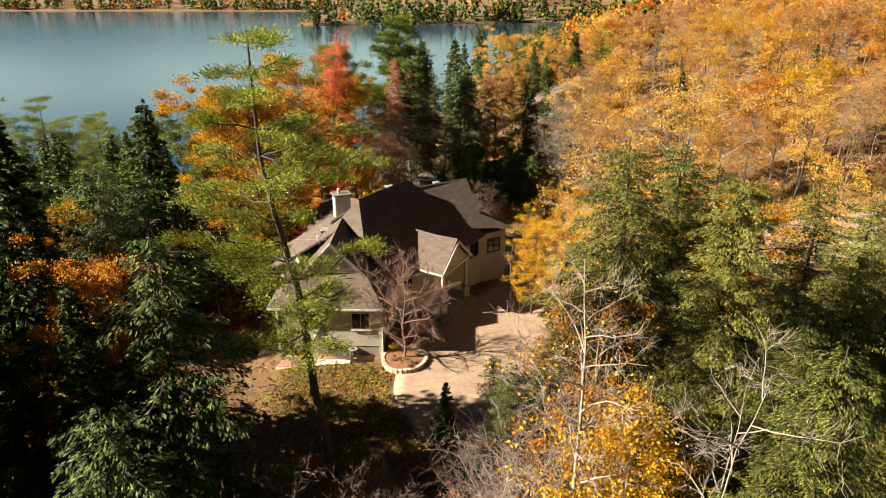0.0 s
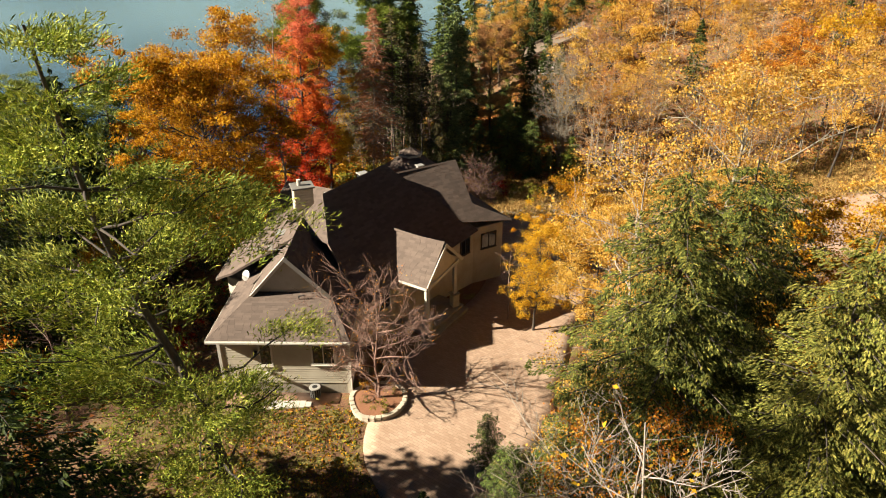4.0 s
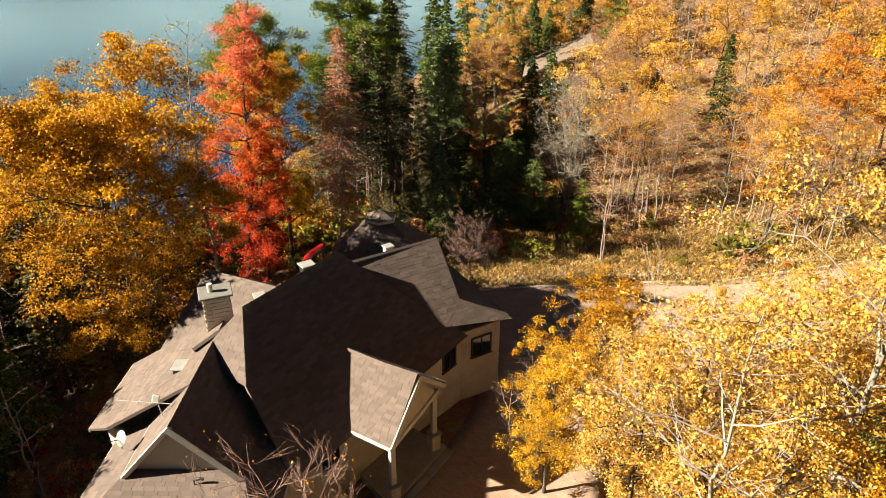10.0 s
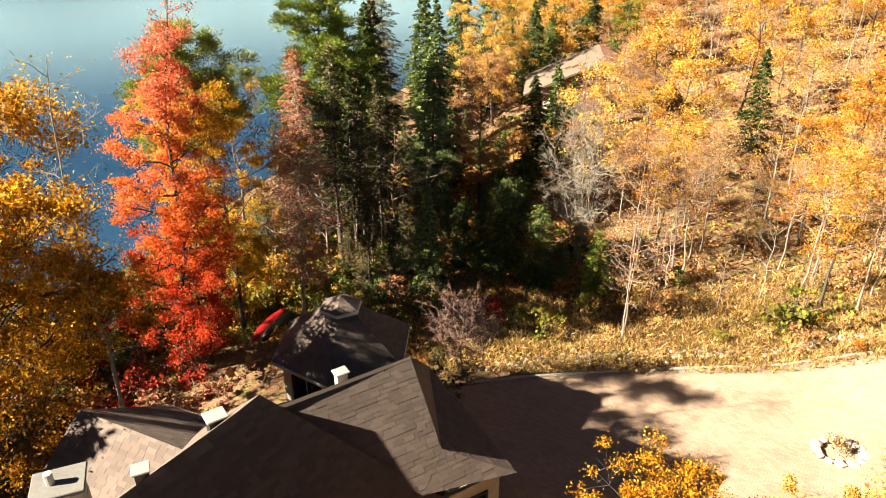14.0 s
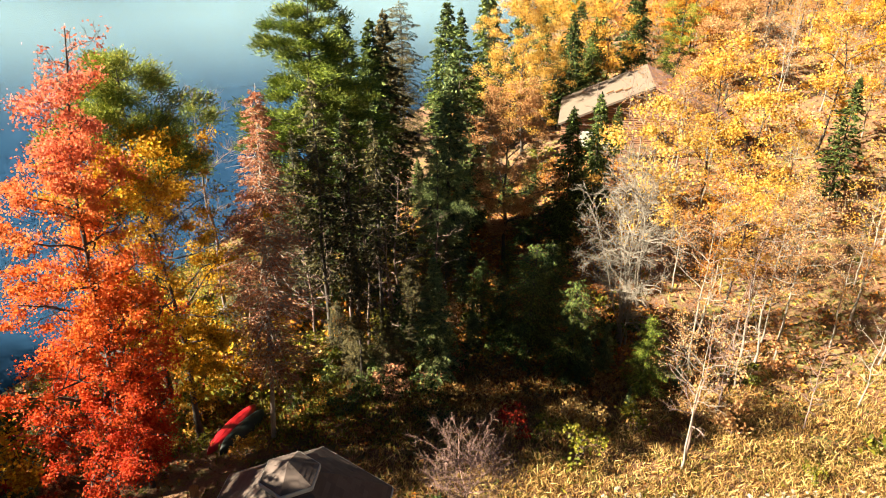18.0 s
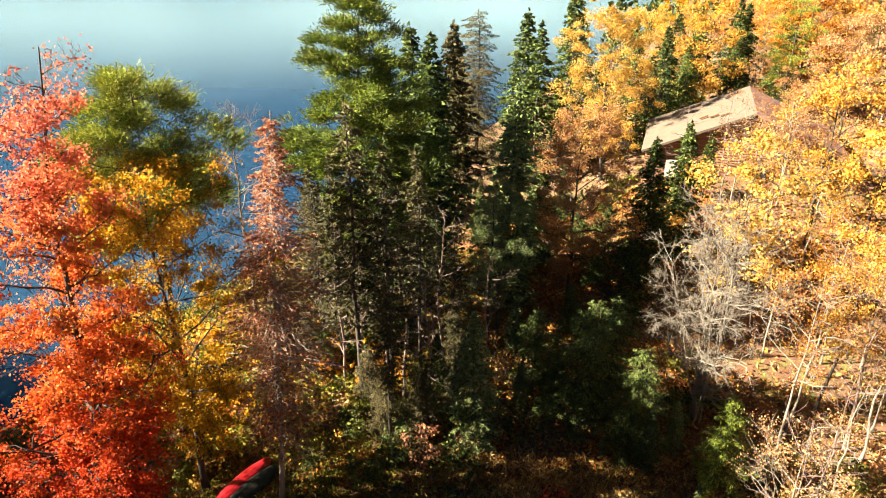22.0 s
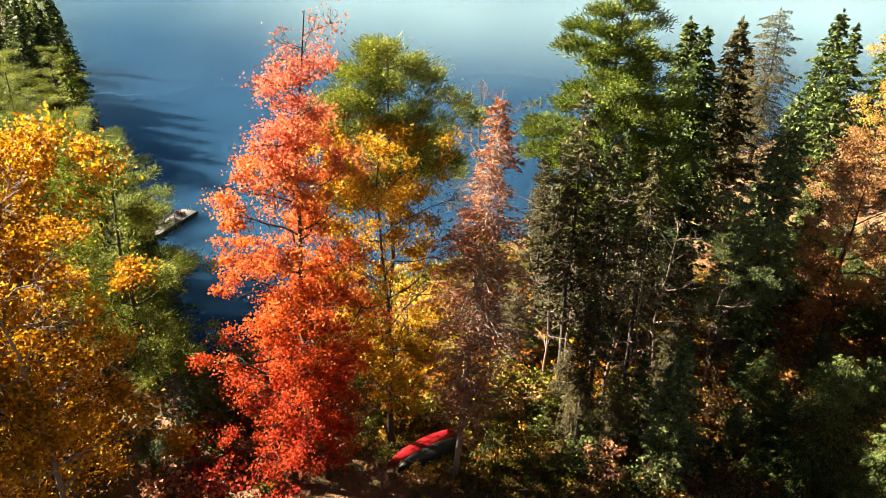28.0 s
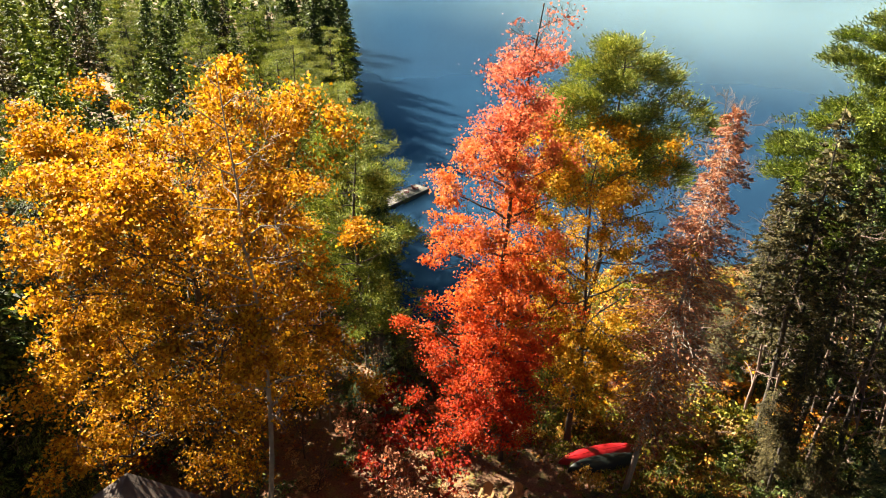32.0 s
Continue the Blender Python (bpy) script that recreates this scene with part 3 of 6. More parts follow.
hero(white_pine(11, 29.4, 4.6, 0.40, 15, (-0.4, -8.2), 0.36, 210, 0.22, 0.36, 4, 8), -6.7, 37.7, "white_pine", "tall leaning white pine with sunlit yellow-green needle plates", "pine tree", "bark", "pine")
hero(broadleaf(21, 29.0, 8.2, 0.30, 60, 9, 120000, 0.19, (-0.4, 0.4), 0.38, 0.60, 2, 0.74, power=0.42, clump=0.55, shell=1.6), -22.4, 79.0, "maple_tree", "large golden-yellow sugar maple with a domed crown", "maple tree", "bark", "gold")
hero(broadleaf(22, 30.0, 4.1, 0.10, 56, 7, 56000, 0.155, (3.2, 1.6), 0.28, 0.46, 3, 0.99, power=0.30, taper=0.85, clump=0.38, fade=(20.5, 29.0)), -17.3, 94.0, "maple_tree", "slender maple turning from crimson to orange and pink", "maple tree", "bark", "red")
hero(broadleaf(29, 16.0, 3.4, 0.16, 24, 5, 12000, 0.18, (0.8, 0.2), 0.16, 0.48, 2, 0.95, clump=0.6), -15.6, 95.6, "maple_tree", "smaller crimson maple beside the canoes", "maple tree", "bark", "red")
hero(broadleaf(23, 23.0, 6.2, 0.22, 34, 7, 46000, 0.16, (-0.3, 0.3), 0.24, 0.50, 2, clump=0.38), -13.9, 100.2, "maple_tree", "yellow-orange maple beside a crimson one", "maple tree", "bark", "gold")
hero(conifer(24, 24.6, 4.5, 0.20, 0.34, 10, 0.20, 0.24, 0.36, 0.75, (0.8, 3.0), 0.20, bare=0.30, width=0.5, prof=0.75), -8.5, 99.9, "dead_spruce", "dying spruce with rust-red needles and bare grey lower boughs", "spruce tree", "palebark", "rust")
hero(white_pine(25, 27.2, 5.2, 0.62, 10, (1.2, 0), 0.30, 200, 0.33, 0.70, 6, 9), -18.6, 105.6, "white_pine", "white pine with a rounded crown by the lake", "pine tree", "bark", "pine")
hero(white_pine(33, 22.5, 5.2, 0.16, 15, (-0.6, 0.4), 0.28, 120, 0.36, 0.46, 5, 9), -33.0, 95.0, "white_pine", "bright-green feathery pine above the floating dock", "pine tree", "bark", "pine")
hero(white_pine(34, 21.0, 4.8, 0.20, 14, (0, 0), 0.26, 100, 0.36, 0.46, 5, 8), -41.5, 98.5, "white_pine", "green pine on the bank beside the dock", "pine tree", "bark", "pine")
hero(broadleaf(26, 25.0, 4.2, 0.35, 16, 7, 0, 0.3, (0, 0), 0.2, twigs=4), -18.4, 118.4, "bare_tree", "leafless grey tree by the water", "tree", "twig", None)
hero(white_pine(27, 30.0, 6.0, 0.28, 20, (0, 0), 0.36, 150, 0.42, 0.46, 6, 11), -8.5, 122.0, "white_pine", "big light-green white pine beside the lake", "pine tree", "bark", "pine")
hero(broadleaf(31, 27.5, 2.6, 0.34, 26, 5, 500, 0.14, (0.8, 0.6), 0.17, 0.5, 3, 0.99, power=0.5), -14.9, 79.4, "bare_tree", "tall slender leafless tree beside the chimney", "tree", "greybark", "gold")
hero(conifer(28, 11.2, 2.7, 0.05, 0.36, 9, 0.30, 0.2, 0.2, 1.0, width=0.45), 2.6, 107.7, "young_spruce", "young blue-green spruce with a pale tip", "spruce tree", "bark", "bluespruce")
hero(broadleaf(302, 18.5, 3.7, 0.16, 90, 8, 0, 0.3, (0, 0), 0.13, 0.7, 6, 0.97, stems=9), 18.6, 113.8, "bare_tree", "spreading grey leafless tree in the clearing", "tree", "greybark", None)
hero(broadleaf(303, 7.6, 3.0, 0.26, 34, 8, 0, 0.3, (0, 0), 0.09, 0.7, 6), 5.6, 91.2, "bare_tree", "small leafless apple tree at the edge of the drive", "tree", "redtwig", None)

# ---- the house ----
def shingle_material(name, dark, mid, light):
    m = Nodes(name, 0.9)
    geo, info = m.n("ShaderNodeNewGeometry"), m.n("ShaderNodeObjectInfo")
    add = m.t.nodes.new("ShaderNodeMath")
    m.link(geo.outputs["Random Per Island"], add.inputs[0])
    m.link(info.outputs["Random"], add.inputs[1])
    fr = m.t.nodes.new("ShaderNodeMath")
    fr.operation = "FRACT"
    m.link(add.outputs[0], fr.inputs[0])
    col = m.ramp(fr.outputs[0], [(0.0, dark), (0.5, mid), (1.0, light)])
    grain = m.noise(40.0, 4.0, 0.8)
    col = m.mix(m.ramp(m.noise(0.4, 4.0), [(0.35, (0, 0, 0)), (0.7, (1, 1, 1))]), m.mix(1.0, col, (0.82, 0.80, 0.80), "MULTIPLY"), col)
    m.colour(m.mix(0.35, col, m.mix(grain, (0.028, 0.025, 0.028), (0.155, 0.122, 0.106))))
    m.bump(grain, 0.05, 0.003)
    return m.mat


def siding_material(name, base):
    m = Nodes(name, 0.65)
    grain = m.noise(14.0, 5.0, 0.6)
    stain = m.ramp(m.noise(0.7, 5.0), [(0.35, (0.80, 0.78, 0.74)), (0.65, (1, 1, 1))])
    m.colour(m.mix(1.0, m.mix(grain, tuple(0.9 * c for c in base), tuple(min(1, 1.06 * c) for c in base)), stain, "MULTIPLY"))
    m.bump(grain, 0.2, 0.005)
    return m.mat


MAT["shingle"] = shingle_material("roof_shingles", (0.082, 0.056, 0.044), (0.114, 0.080, 0.063), (0.145, 0.104, 0.083))
MAT["siding"] = siding_material("siding_cream", (0.44, 0.405, 0.335))
MAT["trim"] = plain("trim_white", (0.62, 0.60, 0.54), (0.78, 0.75, 0.69), 0.5, 5.0, 0.1, 0.004)
MAT["concrete"] = plain("concrete", (0.30, 0.27, 0.22), (0.50, 0.46, 0.39), 0.9, 8.0, 0.5, 0.01)
MAT["stone"] = plain("chimney_stone", (0.46, 0.41, 0.31), (0.86, 0.79, 0.64), 0.9, 3.0, 0.7, 0.03)
MAT["darkmetal"] = plain("dark_metal", (0.03, 0.03, 0.032), (0.08, 0.08, 0.085), 0.5, 8.0, 0.1, 0.003, 0.6)
MAT["palemetal"] = plain("pale_metal", (0.45, 0.45, 0.44), (0.68, 0.68, 0.66), 0.4, 8.0, 0.1, 0.003, 0.4)
MAT["log"] = plain("log_siding", (0.22, 0.105, 0.05), (0.40, 0.21, 0.11), 0.75, 4.0, 0.5, 0.02, stretch=(0.4, 0.4, 6))
MAT["stain"] = plain("stained_wood", (0.30, 0.14, 0.05), (0.55, 0.30, 0.12), 0.7, 5.0, 0.3, 0.01)
gm = Nodes("window_glass", 0.04)
gm.b.inputs["Base Color"].default_value = (0.012, 0.016, 0.020, 1)
gm.b.inputs["Specular IOR Level"].default_value = 0.7
MAT["glass"] = gm.mat


def prism(points, thick, mat=None):
    """A slab below a flat outline."""
    bm = bmesh.new()
    pts = [Vector(p) for p in points]
    nor = sum(((pts[i] - pts[0]).cross(pts[i + 1] - pts[0]) for i in range(1, len(pts) - 1)), Vector()).normalized()
    if nor.z < 0:
        pts.reverse()
        nor = -nor
    a = [bm.verts.new(p) for p in pts]
    b = [bm.verts.new(p - nor * thick) for p in pts]
    bm.faces.new(a)
    bm.faces.new(b[::-1])
    for i in range(len(a)):
        j = (i + 1) % len(a)
        bm.faces.new((a[j], a[i], b[i], b[j]))
    return bm


def box(x0, y0, z0, x1, y1, z1, bevel=0.0):
    bm = bmesh.new()
    bmesh.ops.create_cube(bm, size=1)
    for v in bm.verts:
        v.co = Vector(((x0 + x1) / 2 + v.co.x * (x1 - x0), (y0 + y1) / 2 + v.co.y * (y1 - y0), (z0 + z1) / 2 + v.co.z * (z1 - z0)))
    if bevel:
        bmesh.ops.bevel(bm, geom=bm.edges[:], offset=bevel, segments=1, affect="EDGES")
    return bm


def clip(sub, poly):
    """The piece of one flat outline inside another, convex one (both counter-clockwise)."""
    out = list(sub)
    for i in range(len(poly)):
        a, b = poly[i], poly[(i + 1) % len(poly)]
        ex, ey = b[0] - a[0], b[1] - a[1]
        side = [ex * (p[1] - a[1]) - ey * (p[0] - a[0]) for p in out]
        nxt = []
        for k in range(len(out)):
            p, q, sp, sq = out[k], out[(k + 1) % len(out)], side[k], side[(k + 1) % len(out)]
            if sp >= 0:
                nxt.append(p)
            if sp * sq < 0:
                u = sp / (sp - sq)
                nxt.append((p[0] + u * (q[0] - p[0]), p[1] + u * (q[1] - p[1])))
        out = nxt
        if len(out) < 3:
            return []
    return out


UP2 = Vector((0, 0, 0.012))


def roof_face(parent, corners, singly=False, course=0.24, tab=0.55, seed=0):
    """A roof slope: a cream-edged deck with lapped shingles on it, course over course."""
    pts = [Vector(p) for p in corners]
    nor = sum(((pts[i] - pts[0]).cross(pts[i + 1] - pts[0]) for i in range(1, len(pts) - 1)), Vector()).normalized()
    if nor.z < 0:
        pts.reverse()
        nor = -nor
    mid = sum(pts, Vector()) / len(pts)
    pts = [p - nor * (p - mid).dot(nor) for p in pts]
    deck = part("roof", prism(pts, 0.16), parent, "", MAT["shingle"])
    eave = min(p.z for p in pts)
    for i in range(len(pts)):
        p, q = pts[i], pts[(i + 1) % len(pts)]
        if max(p.z, q.z) < eave + 0.35 and (p - q).length > 0.8:
            side = Vector((nor.x, nor.y, 0)).normalized() * 0.05
            part("fascia", prism([p - side * 0.2 - UP2, q - side * 0.2 - UP2, q + side - UP2, p + side - UP2], 0.2), deck, "white eaves board", MAT["trim"])
    across = Vector((-nor.y, nor.x, 0)).normalized()
    up = nor.cross(across).normalized()
    org = pts[0]
    poly = [((p - org).dot(across), (p - org).dot(up)) for p in pts]
    area = sum(poly[i][0] * poly[(i + 1) % len(poly)][1] - poly[(i + 1) % len(poly)][0] * poly[i][1] for i in range(len(poly)))
    if area < 0:
        poly.reverse()
    rng = random.Random(seed)
    x0, x1 = min(p[0] for p in poly), max(p[0] for p in poly)
    y0, y1 = min(p[1] for p in poly), max(p[1] for p in poly)
    bm = bmesh.new()
    row = 0
    y = y0
    while y < y1:
        x = x0 - tab * rng.random()
        while x < x1:
            w = tab * rng.uniform(0.7, 1.25)
            piece = clip([(x + 0.006, y), (x + w - 0.006, y), (x + w - 0.006, y + course * 1.05), (x + 0.006, y + course * 1.05)], poly)
            x += w
            if len(piece) < 3:
                continue
            one = bmesh.new() if singly else bm
            lift = rng.uniform(0.0, 0.008)
            top = [one.verts.new(org + across * p[0] + up * p[1] + nor * (0.012 + lift + 0.004 * max(0, 1 - (p[1] - y) / (course * 1.05)))) for p in piece]
            low = [one.verts.new(org + across * p[0] + up * p[1] + nor * 0.002) for p in piece]
            one.faces.new(top)
            for i in range(len(top)):
                j = (i + 1) % len(top)
                one.faces.new((top[j], top[i], low[i], low[j]))
            if singly:
                part("shingle", one, deck, "", MAT["shingle"])
        y += course
        row += 1
    if singly:
        bm.free()
    else:
        ob = part("shingles", bm, deck, "weathered brown asphalt shingles", MAT["shingle"])
        ob["kind"] = "stuff"
    return deck


def wall(parent, a, b, z0, z1, mat="siding", thick=0.2, board=0.2, name="wall"):
    """A wall from a to b clad in lapped boards; the boards face to the right of the way from a to b."""
    a, b = Vector((*a, 0)), Vector((*b, 0))
    d = (b - a).normalized()
    out = Vector((d.y, -d.x, 0))
    core = bmesh.new()

    def slab(bm, q0, q1, zz0, zz1, back, o0, o1):
        c = [q0 + out * o0 + Vector((0, 0, zz0)), q1 + out * o0 + Vector((0, 0, zz0)), q1 + out * o1 + Vector((0, 0, zz1)), q0 + out * o1 + Vector((0, 0, zz1))]
        e = [q0 + out * back + Vector((0, 0, zz0)), q1 + out * back + Vector((0, 0, zz0)), q1 + out * back + Vector((0, 0, zz1)), q0 + out * back + Vector((0, 0, zz1))]
        c, e = [bm.verts.new(v) for v in c], [bm.verts.new(v) for v in e]
        bm.faces.new(c)
        bm.faces.new(e[::-1])
        for i in range(4):
            j = (i + 1) % 4
            bm.faces.new((c[j], c[i], e[i], e[j]))
        return bm

    ob = part(name, slab(core, a, b, z0, z1, -thick, 0.0, 0.0), parent, "", MAT[mat])
    z = z0
    while z < z1 - 0.01:
        top = min(z + board, z1)
        part("board", slab(bmesh.new(), a, b, z, top, 0.002, 0.035, 0.008), ob, "", MAT[mat])
        z = top
    return ob


def window(parent, at, yaw, w, h, mull=1, frame_mat="trim", deep=0.1):
    """A window on a wall: frame, sill, panes. at: the middle of its sill line on the wall's face; yaw: the wall's turn."""
    m = pose(*at, 0, 0, yaw)
    fr = bmesh.new()
    t = 0.11
    for x0, z0, x1, z1 in ((-w / 2 - t, -t, w / 2 + t, 0), (-w / 2 - t, h, w / 2 + t, h + t), (-w / 2 - t, 0, -w / 2, h), (w / 2, 0, w / 2 + t, h), *[(-w / 2 + w * (k + 1) / (mull + 1) - 0.03, 0, -w / 2 + w * (k + 1) / (mull + 1) + 0.03, h) for k in range(mull)]):
        b = box(x0, -deep, z0, x1, 0.01, z1)
        me = bpy.data.meshes.new("tmp")
        b.to_mesh(me)
        b.free()
        fr.from_mesh(me)
        bpy.data.meshes.remove(me)
    fr.transform(m)
    ob = part("window", fr, parent, "window with a pale frame", MAT[frame_mat])
    for k in range(mull + 1):
        x0, x1 = -w / 2 + w * k / (mull + 1) + 0.02, -w / 2 + w * (k + 1) / (mull + 1) - 0.02
        p = box(x0, -deep * 0.55, 0.0, x1, -deep * 0.3, h)
        p.transform(m)
        part("pane", p, ob, "", MAT["glass"])
    s = box(-w / 2 - 0.16, -deep - 0.06, -t - 0.05, w / 2 + 0.16, 0.0, -t)
    s.transform(m)
    part("sill", s, ob, "", MAT[frame_mat])
    return ob


house = tagged(new("house"), "cream-sided house with a many-gabled brown shingle roof", "house")
HN = Vector((0.535, -0.401, 0.743))
HA = Vector((-8.39, 65.72, 10.96))


def on_main(x, y):
    """A point of the main roof's large slope."""
    return (x, y, HA.z - (HN.x * (x - HA.x) + HN.y * (y - HA.y)) / HN.z)


TN = Vector((0.36, -0.58, 0.73))
RT = (2.47, 76.5, 10.2)


def on_east(x, y):
    """A point of the east wing's front slope."""
    return (x, y, RT[2] - (TN.x * (x - RT[0]) + TN.y * (y - RT[1])) / TN.z)


R2 = on_main(-3.95, 72.15)
VAL = on_main(4.65, 71.9)
NORTH, WEST = (3.2, 83.3, 4.6), (-6.6, 78.6, 5.0)
BEND, TIP, UNDER = on_east(4.07, 73.40), on_east(7.86, 73.60), on_east(3.2, 71.5)
# garage: dutch gable with flared eaves
roof_face(house, [(-14.93, 53.45, 4.95), (-4.90, 53.40, 4.95), (-6.89, 58.0, 6.25), (-12.54, 58.0, 6.25)], seed=1)
roof_face(house, [(-4.90, 53.40, 4.95), (-4.90, 62.0, 4.95), (-6.89, 62.0, 6.25), (-6.89, 58.0, 6.25)], seed=2)
roof_face(house, [(-14.95, 62.0, 4.95), (-14.93, 53.45, 4.95), (-12.54, 58.0, 6.25), (-12.54, 62.0, 6.25)], seed=3)
roof_face(house, [(-6.80, 57.5, 6.18), (-6.80, 66.0, 6.18), (-9.9, 66.0, 9.40), (-9.9, 57.5, 9.40)], seed=4)
roof_face(house, [(-12.75, 62.3, 6.35), (-12.70, 57.5, 6.18), (-9.9, 57.5, 9.40), (-9.9, 62.3, 9.40)], seed=5)
roof_face(house, [(-16.95, 62.4, 4.92), (-15.2, 61.2, 6.0), (-9.9, 60.6, 9.46), (-9.9, 67.5, 9.46), (-16.95, 68.5, 4.92)], seed=6)
part("gable_wall", prism([(-12.5, 58.02, 6.22), (-6.9, 58.02, 6.22), (-9.9, 58.02, 9.2)], 0.2), house, "cream clapboard gable", MAT["siding"])
# main roof
roof_face(house, [HA, R2, VAL, on_main(-4.6, 58.75), on_main(-7.5, 61.9)], seed=7)
roof_face(house, [HA, on_main(-7.5, 61.9), (-10.7, 64.0, 8.75)], seed=8)
roof_face(house, [HA, (-10.7, 64.0, 8.75), (-13.6, 69.6, 5.35), (-9.15, 76.1, 5.4), R2], seed=9)
# west cross gable
roof_face(house, [(-13.3, 73.8, 9.0), (-6.0, 70.5, 9.0), (-8.1, 65.9, 5.5), (-15.4, 69.2, 5.5)], seed=10)
roof_face(house, [(-13.3, 73.8, 9.0), (-6.0, 70.5, 9.0), (-3.9, 75.1, 5.5), (-11.2, 78.4, 5.5)], seed=11)
# east end
roof_face(house, [on_east(-4.2, 72.1), UNDER, BEND, RT], True, 0.23, 0.62, seed=12)
roof_face(house, [UNDER, TIP, BEND], False, 0.23, 0.62, seed=13)
for k, tri in enumerate(([RT, BEND, NORTH], [BEND, TIP, NORTH], [(-4.2, 72.1, 10.2), RT, NORTH], [(-4.2, 72.1, 10.2), NORTH, WEST])):
    roof_face(house, tri, seed=14 + k)
# porch gable
roof_face(house, [(-2.9, 66.65, 7.42), (1.6, 64.5, 7.18), (0.12, 60.95, 4.95), (-2.1, 62.5, 4.72)], seed=17)
roof_face(house, [(-2.9, 66.65, 7.42), (1.6, 64.5, 7.18), (3.1, 67.1, 4.5), (-0.4, 69.4, 4.8)], seed=18)

# walls, each to the ground
G0 = -0.15
wall(house, (-14.3, 54.1), (-5.2, 54.1), 0.95, 4.9)
part("foundation", box(-14.25, 54.12, -0.5, -5.25, 54.4, 0.95), house, "bare concrete foundation", MAT["concrete"])
wall(house, (-5.2, 54.1), (-5.2, 59.6), G0, 4.9)
wall(house, (-14.3, 64.0), (-14.3, 54.1), G0 - 0.5, 4.9)
wall(house, (-5.2, 59.6), (4.15, 72.15), -2.0, 5.1)
wall(house, (4.15, 72.15), (7.0, 73.9), -2.4, 4.9)
wall(house, (7.0, 73.9), (2.6, 82.4), -2.6, 4.6)
wall(house, (-16.2, 68.2), (-16.2, 62.9), -1.5, 4.8)
wall(house, (-16.2, 62.9), (-14.3, 61.9), -1.5, 4.8)
wall(house, (-14.7, 69.6), (-16.2, 68.2), -2.0, 4.9)
wall(house, (-10.9, 77.5), (-14.7, 69.6), -2.6, 5.4)
wall(house, (-6.5, 78.2), (-10.9, 77.5), -2.8, 5.4)
for c in ((-14.32, 54.06), (-5.18, 54.06)):
    part("corner_board", box(c[0] - 0.11, c[1] - 0.06, G0, c[0] + 0.11, c[1] + 0.1, 4.85), house, "", MAT["trim"])
window(house, (-11.05, 54.06, 2.6), 0, 0.75, 1.6, 0)
window(house, (-6.95, 54.06, 2.7), 0, 1.5, 1.5, 1)
yaw_e = math.degrees(math.atan2(1.75, 2.85))
window(house, (5.65, 73.02, 2.7), yaw_e, 1.5, 1.4, 1, "darkmetal")
yaw_s = math.degrees(math.atan2(12.55, 9.35))
window(house, (3.35, 71.05, 2.9), yaw_s, 1.3, 1.4, 1, "darkmetal")
window(house, (-3.4, 62.0, 2.4), yaw_s, 1.4, 1.5, 1)

# tower with a capped hexagonal roof
hexa = lambda r, z, cx=-2.4, cy=85.25: [(cx + r * math.cos(radians(a)), cy + r * math.sin(radians(a)), z) for a in (-93, -33, 27, 87, 147, 207)]
lowr, topr = hexa(4.75, 5.1), hexa(1.0, 7.75)
for k in range(6):
    roof_face(house, [lowr[k], lowr[(k + 1) % 6], topr[(k + 1) % 6], topr[k]], seed=30 + k)
capl = hexa(1.35, 7.95)
for k in range(6):
    roof_face(house, [capl[k], capl[(k + 1) % 6], (-2.4, 85.25, 8.6)], seed=40 + k)
inner = hexa(4.1, 0)
for k in range(6):
    p, q = inner[k], inner[(k + 1) % 6]
    wall(house, p[:2], q[:2], -3.6, 5.1)
    mid = ((p[0] + q[0]) / 2, (p[1] + q[1]) / 2)
    window(house, (*mid, 2.2), math.degrees(math.atan2(q[1] - p[1], q[0] - p[0])), 2.6, 2.2, 1)


# ---- woods ----
SPR = [made(conifer(100 + k, 16.0, 3.5 + 0.2 * k, 0.06 + 0.05 * k, 0.46, 10, 0.40, 0.30, 0.30, 0.75, width=0.46, boughs=0.25), "spruce") for k in range(4)]
SPRF = [made(conifer(110 + k, 16.0, 3.6, 0.06, 0.62, 8, 0.55, 0.28, 0.30, 0.55, width=0.46, slim=0.42, boughs=0.12), "far_spruce") for k in range(3)]
HEM = [made(hemlock(120 + k, 20.0, 5.2, 0.05, 200, 340, 0.22), "hemlock") for k in range(2)]
HEMN = [made(hemlock(130 + k, 20.0, 5.0 + 0.4 * k, 0.05, 270, 860, 0.155), "fine_hemlock") for k in range(3)]
WPI = [made(white_pine(140 + k, 22.0, 4.8, 0.26, 12, (0, 0), 0.26, 150, 0.24, 0.42, 5, 7), "pine") for k in range(2)]
FINE = [made(broadleaf(150 + k, 17.0, 5.2, 0.22, 26, 7, 34000, 0.14, (0, 0), 0.18, 0.46, 2, clump=0.38), "fine") for k in range(3)]
AIRY = [made(broadleaf(155 + k, 20.0, 4.6, 0.30, 20, 6, 6500, 0.14, (0, 0), 0.17, 0.55, 3, clump=0.45), "airy") for k in range(2)]
MAP = [made(broadleaf(160 + k, 17.0, 4.2, 0.40, 16, 5, 7500, 0.18, (0, 0), 0.16, 0.62, 0, clump=0.65), "maple") for k in range(5)]
FAR = [made(broadleaf(170 + k, 17.0, 4.6, 0.30, 14, 5, 5200, 0.25, (0, 0), 0.18, 0.75, 0, clump=0.75), "far_maple") for k in range(4)]
THIN = [made(broadleaf(180 + k, 17.0, 3.2, 0.42, 16, 6, 2600, 0.125, (0, 0), 0.12, 0.5, 2, clump=0.5), "thin") for k in range(4)]
BARE = [made(broadleaf(200 + k, 14.0, 3.0, 0.24, 13, 5, 0, 0.3, (0, 0), 0.12, 0.7, 1), "bare") for k in range(4)]
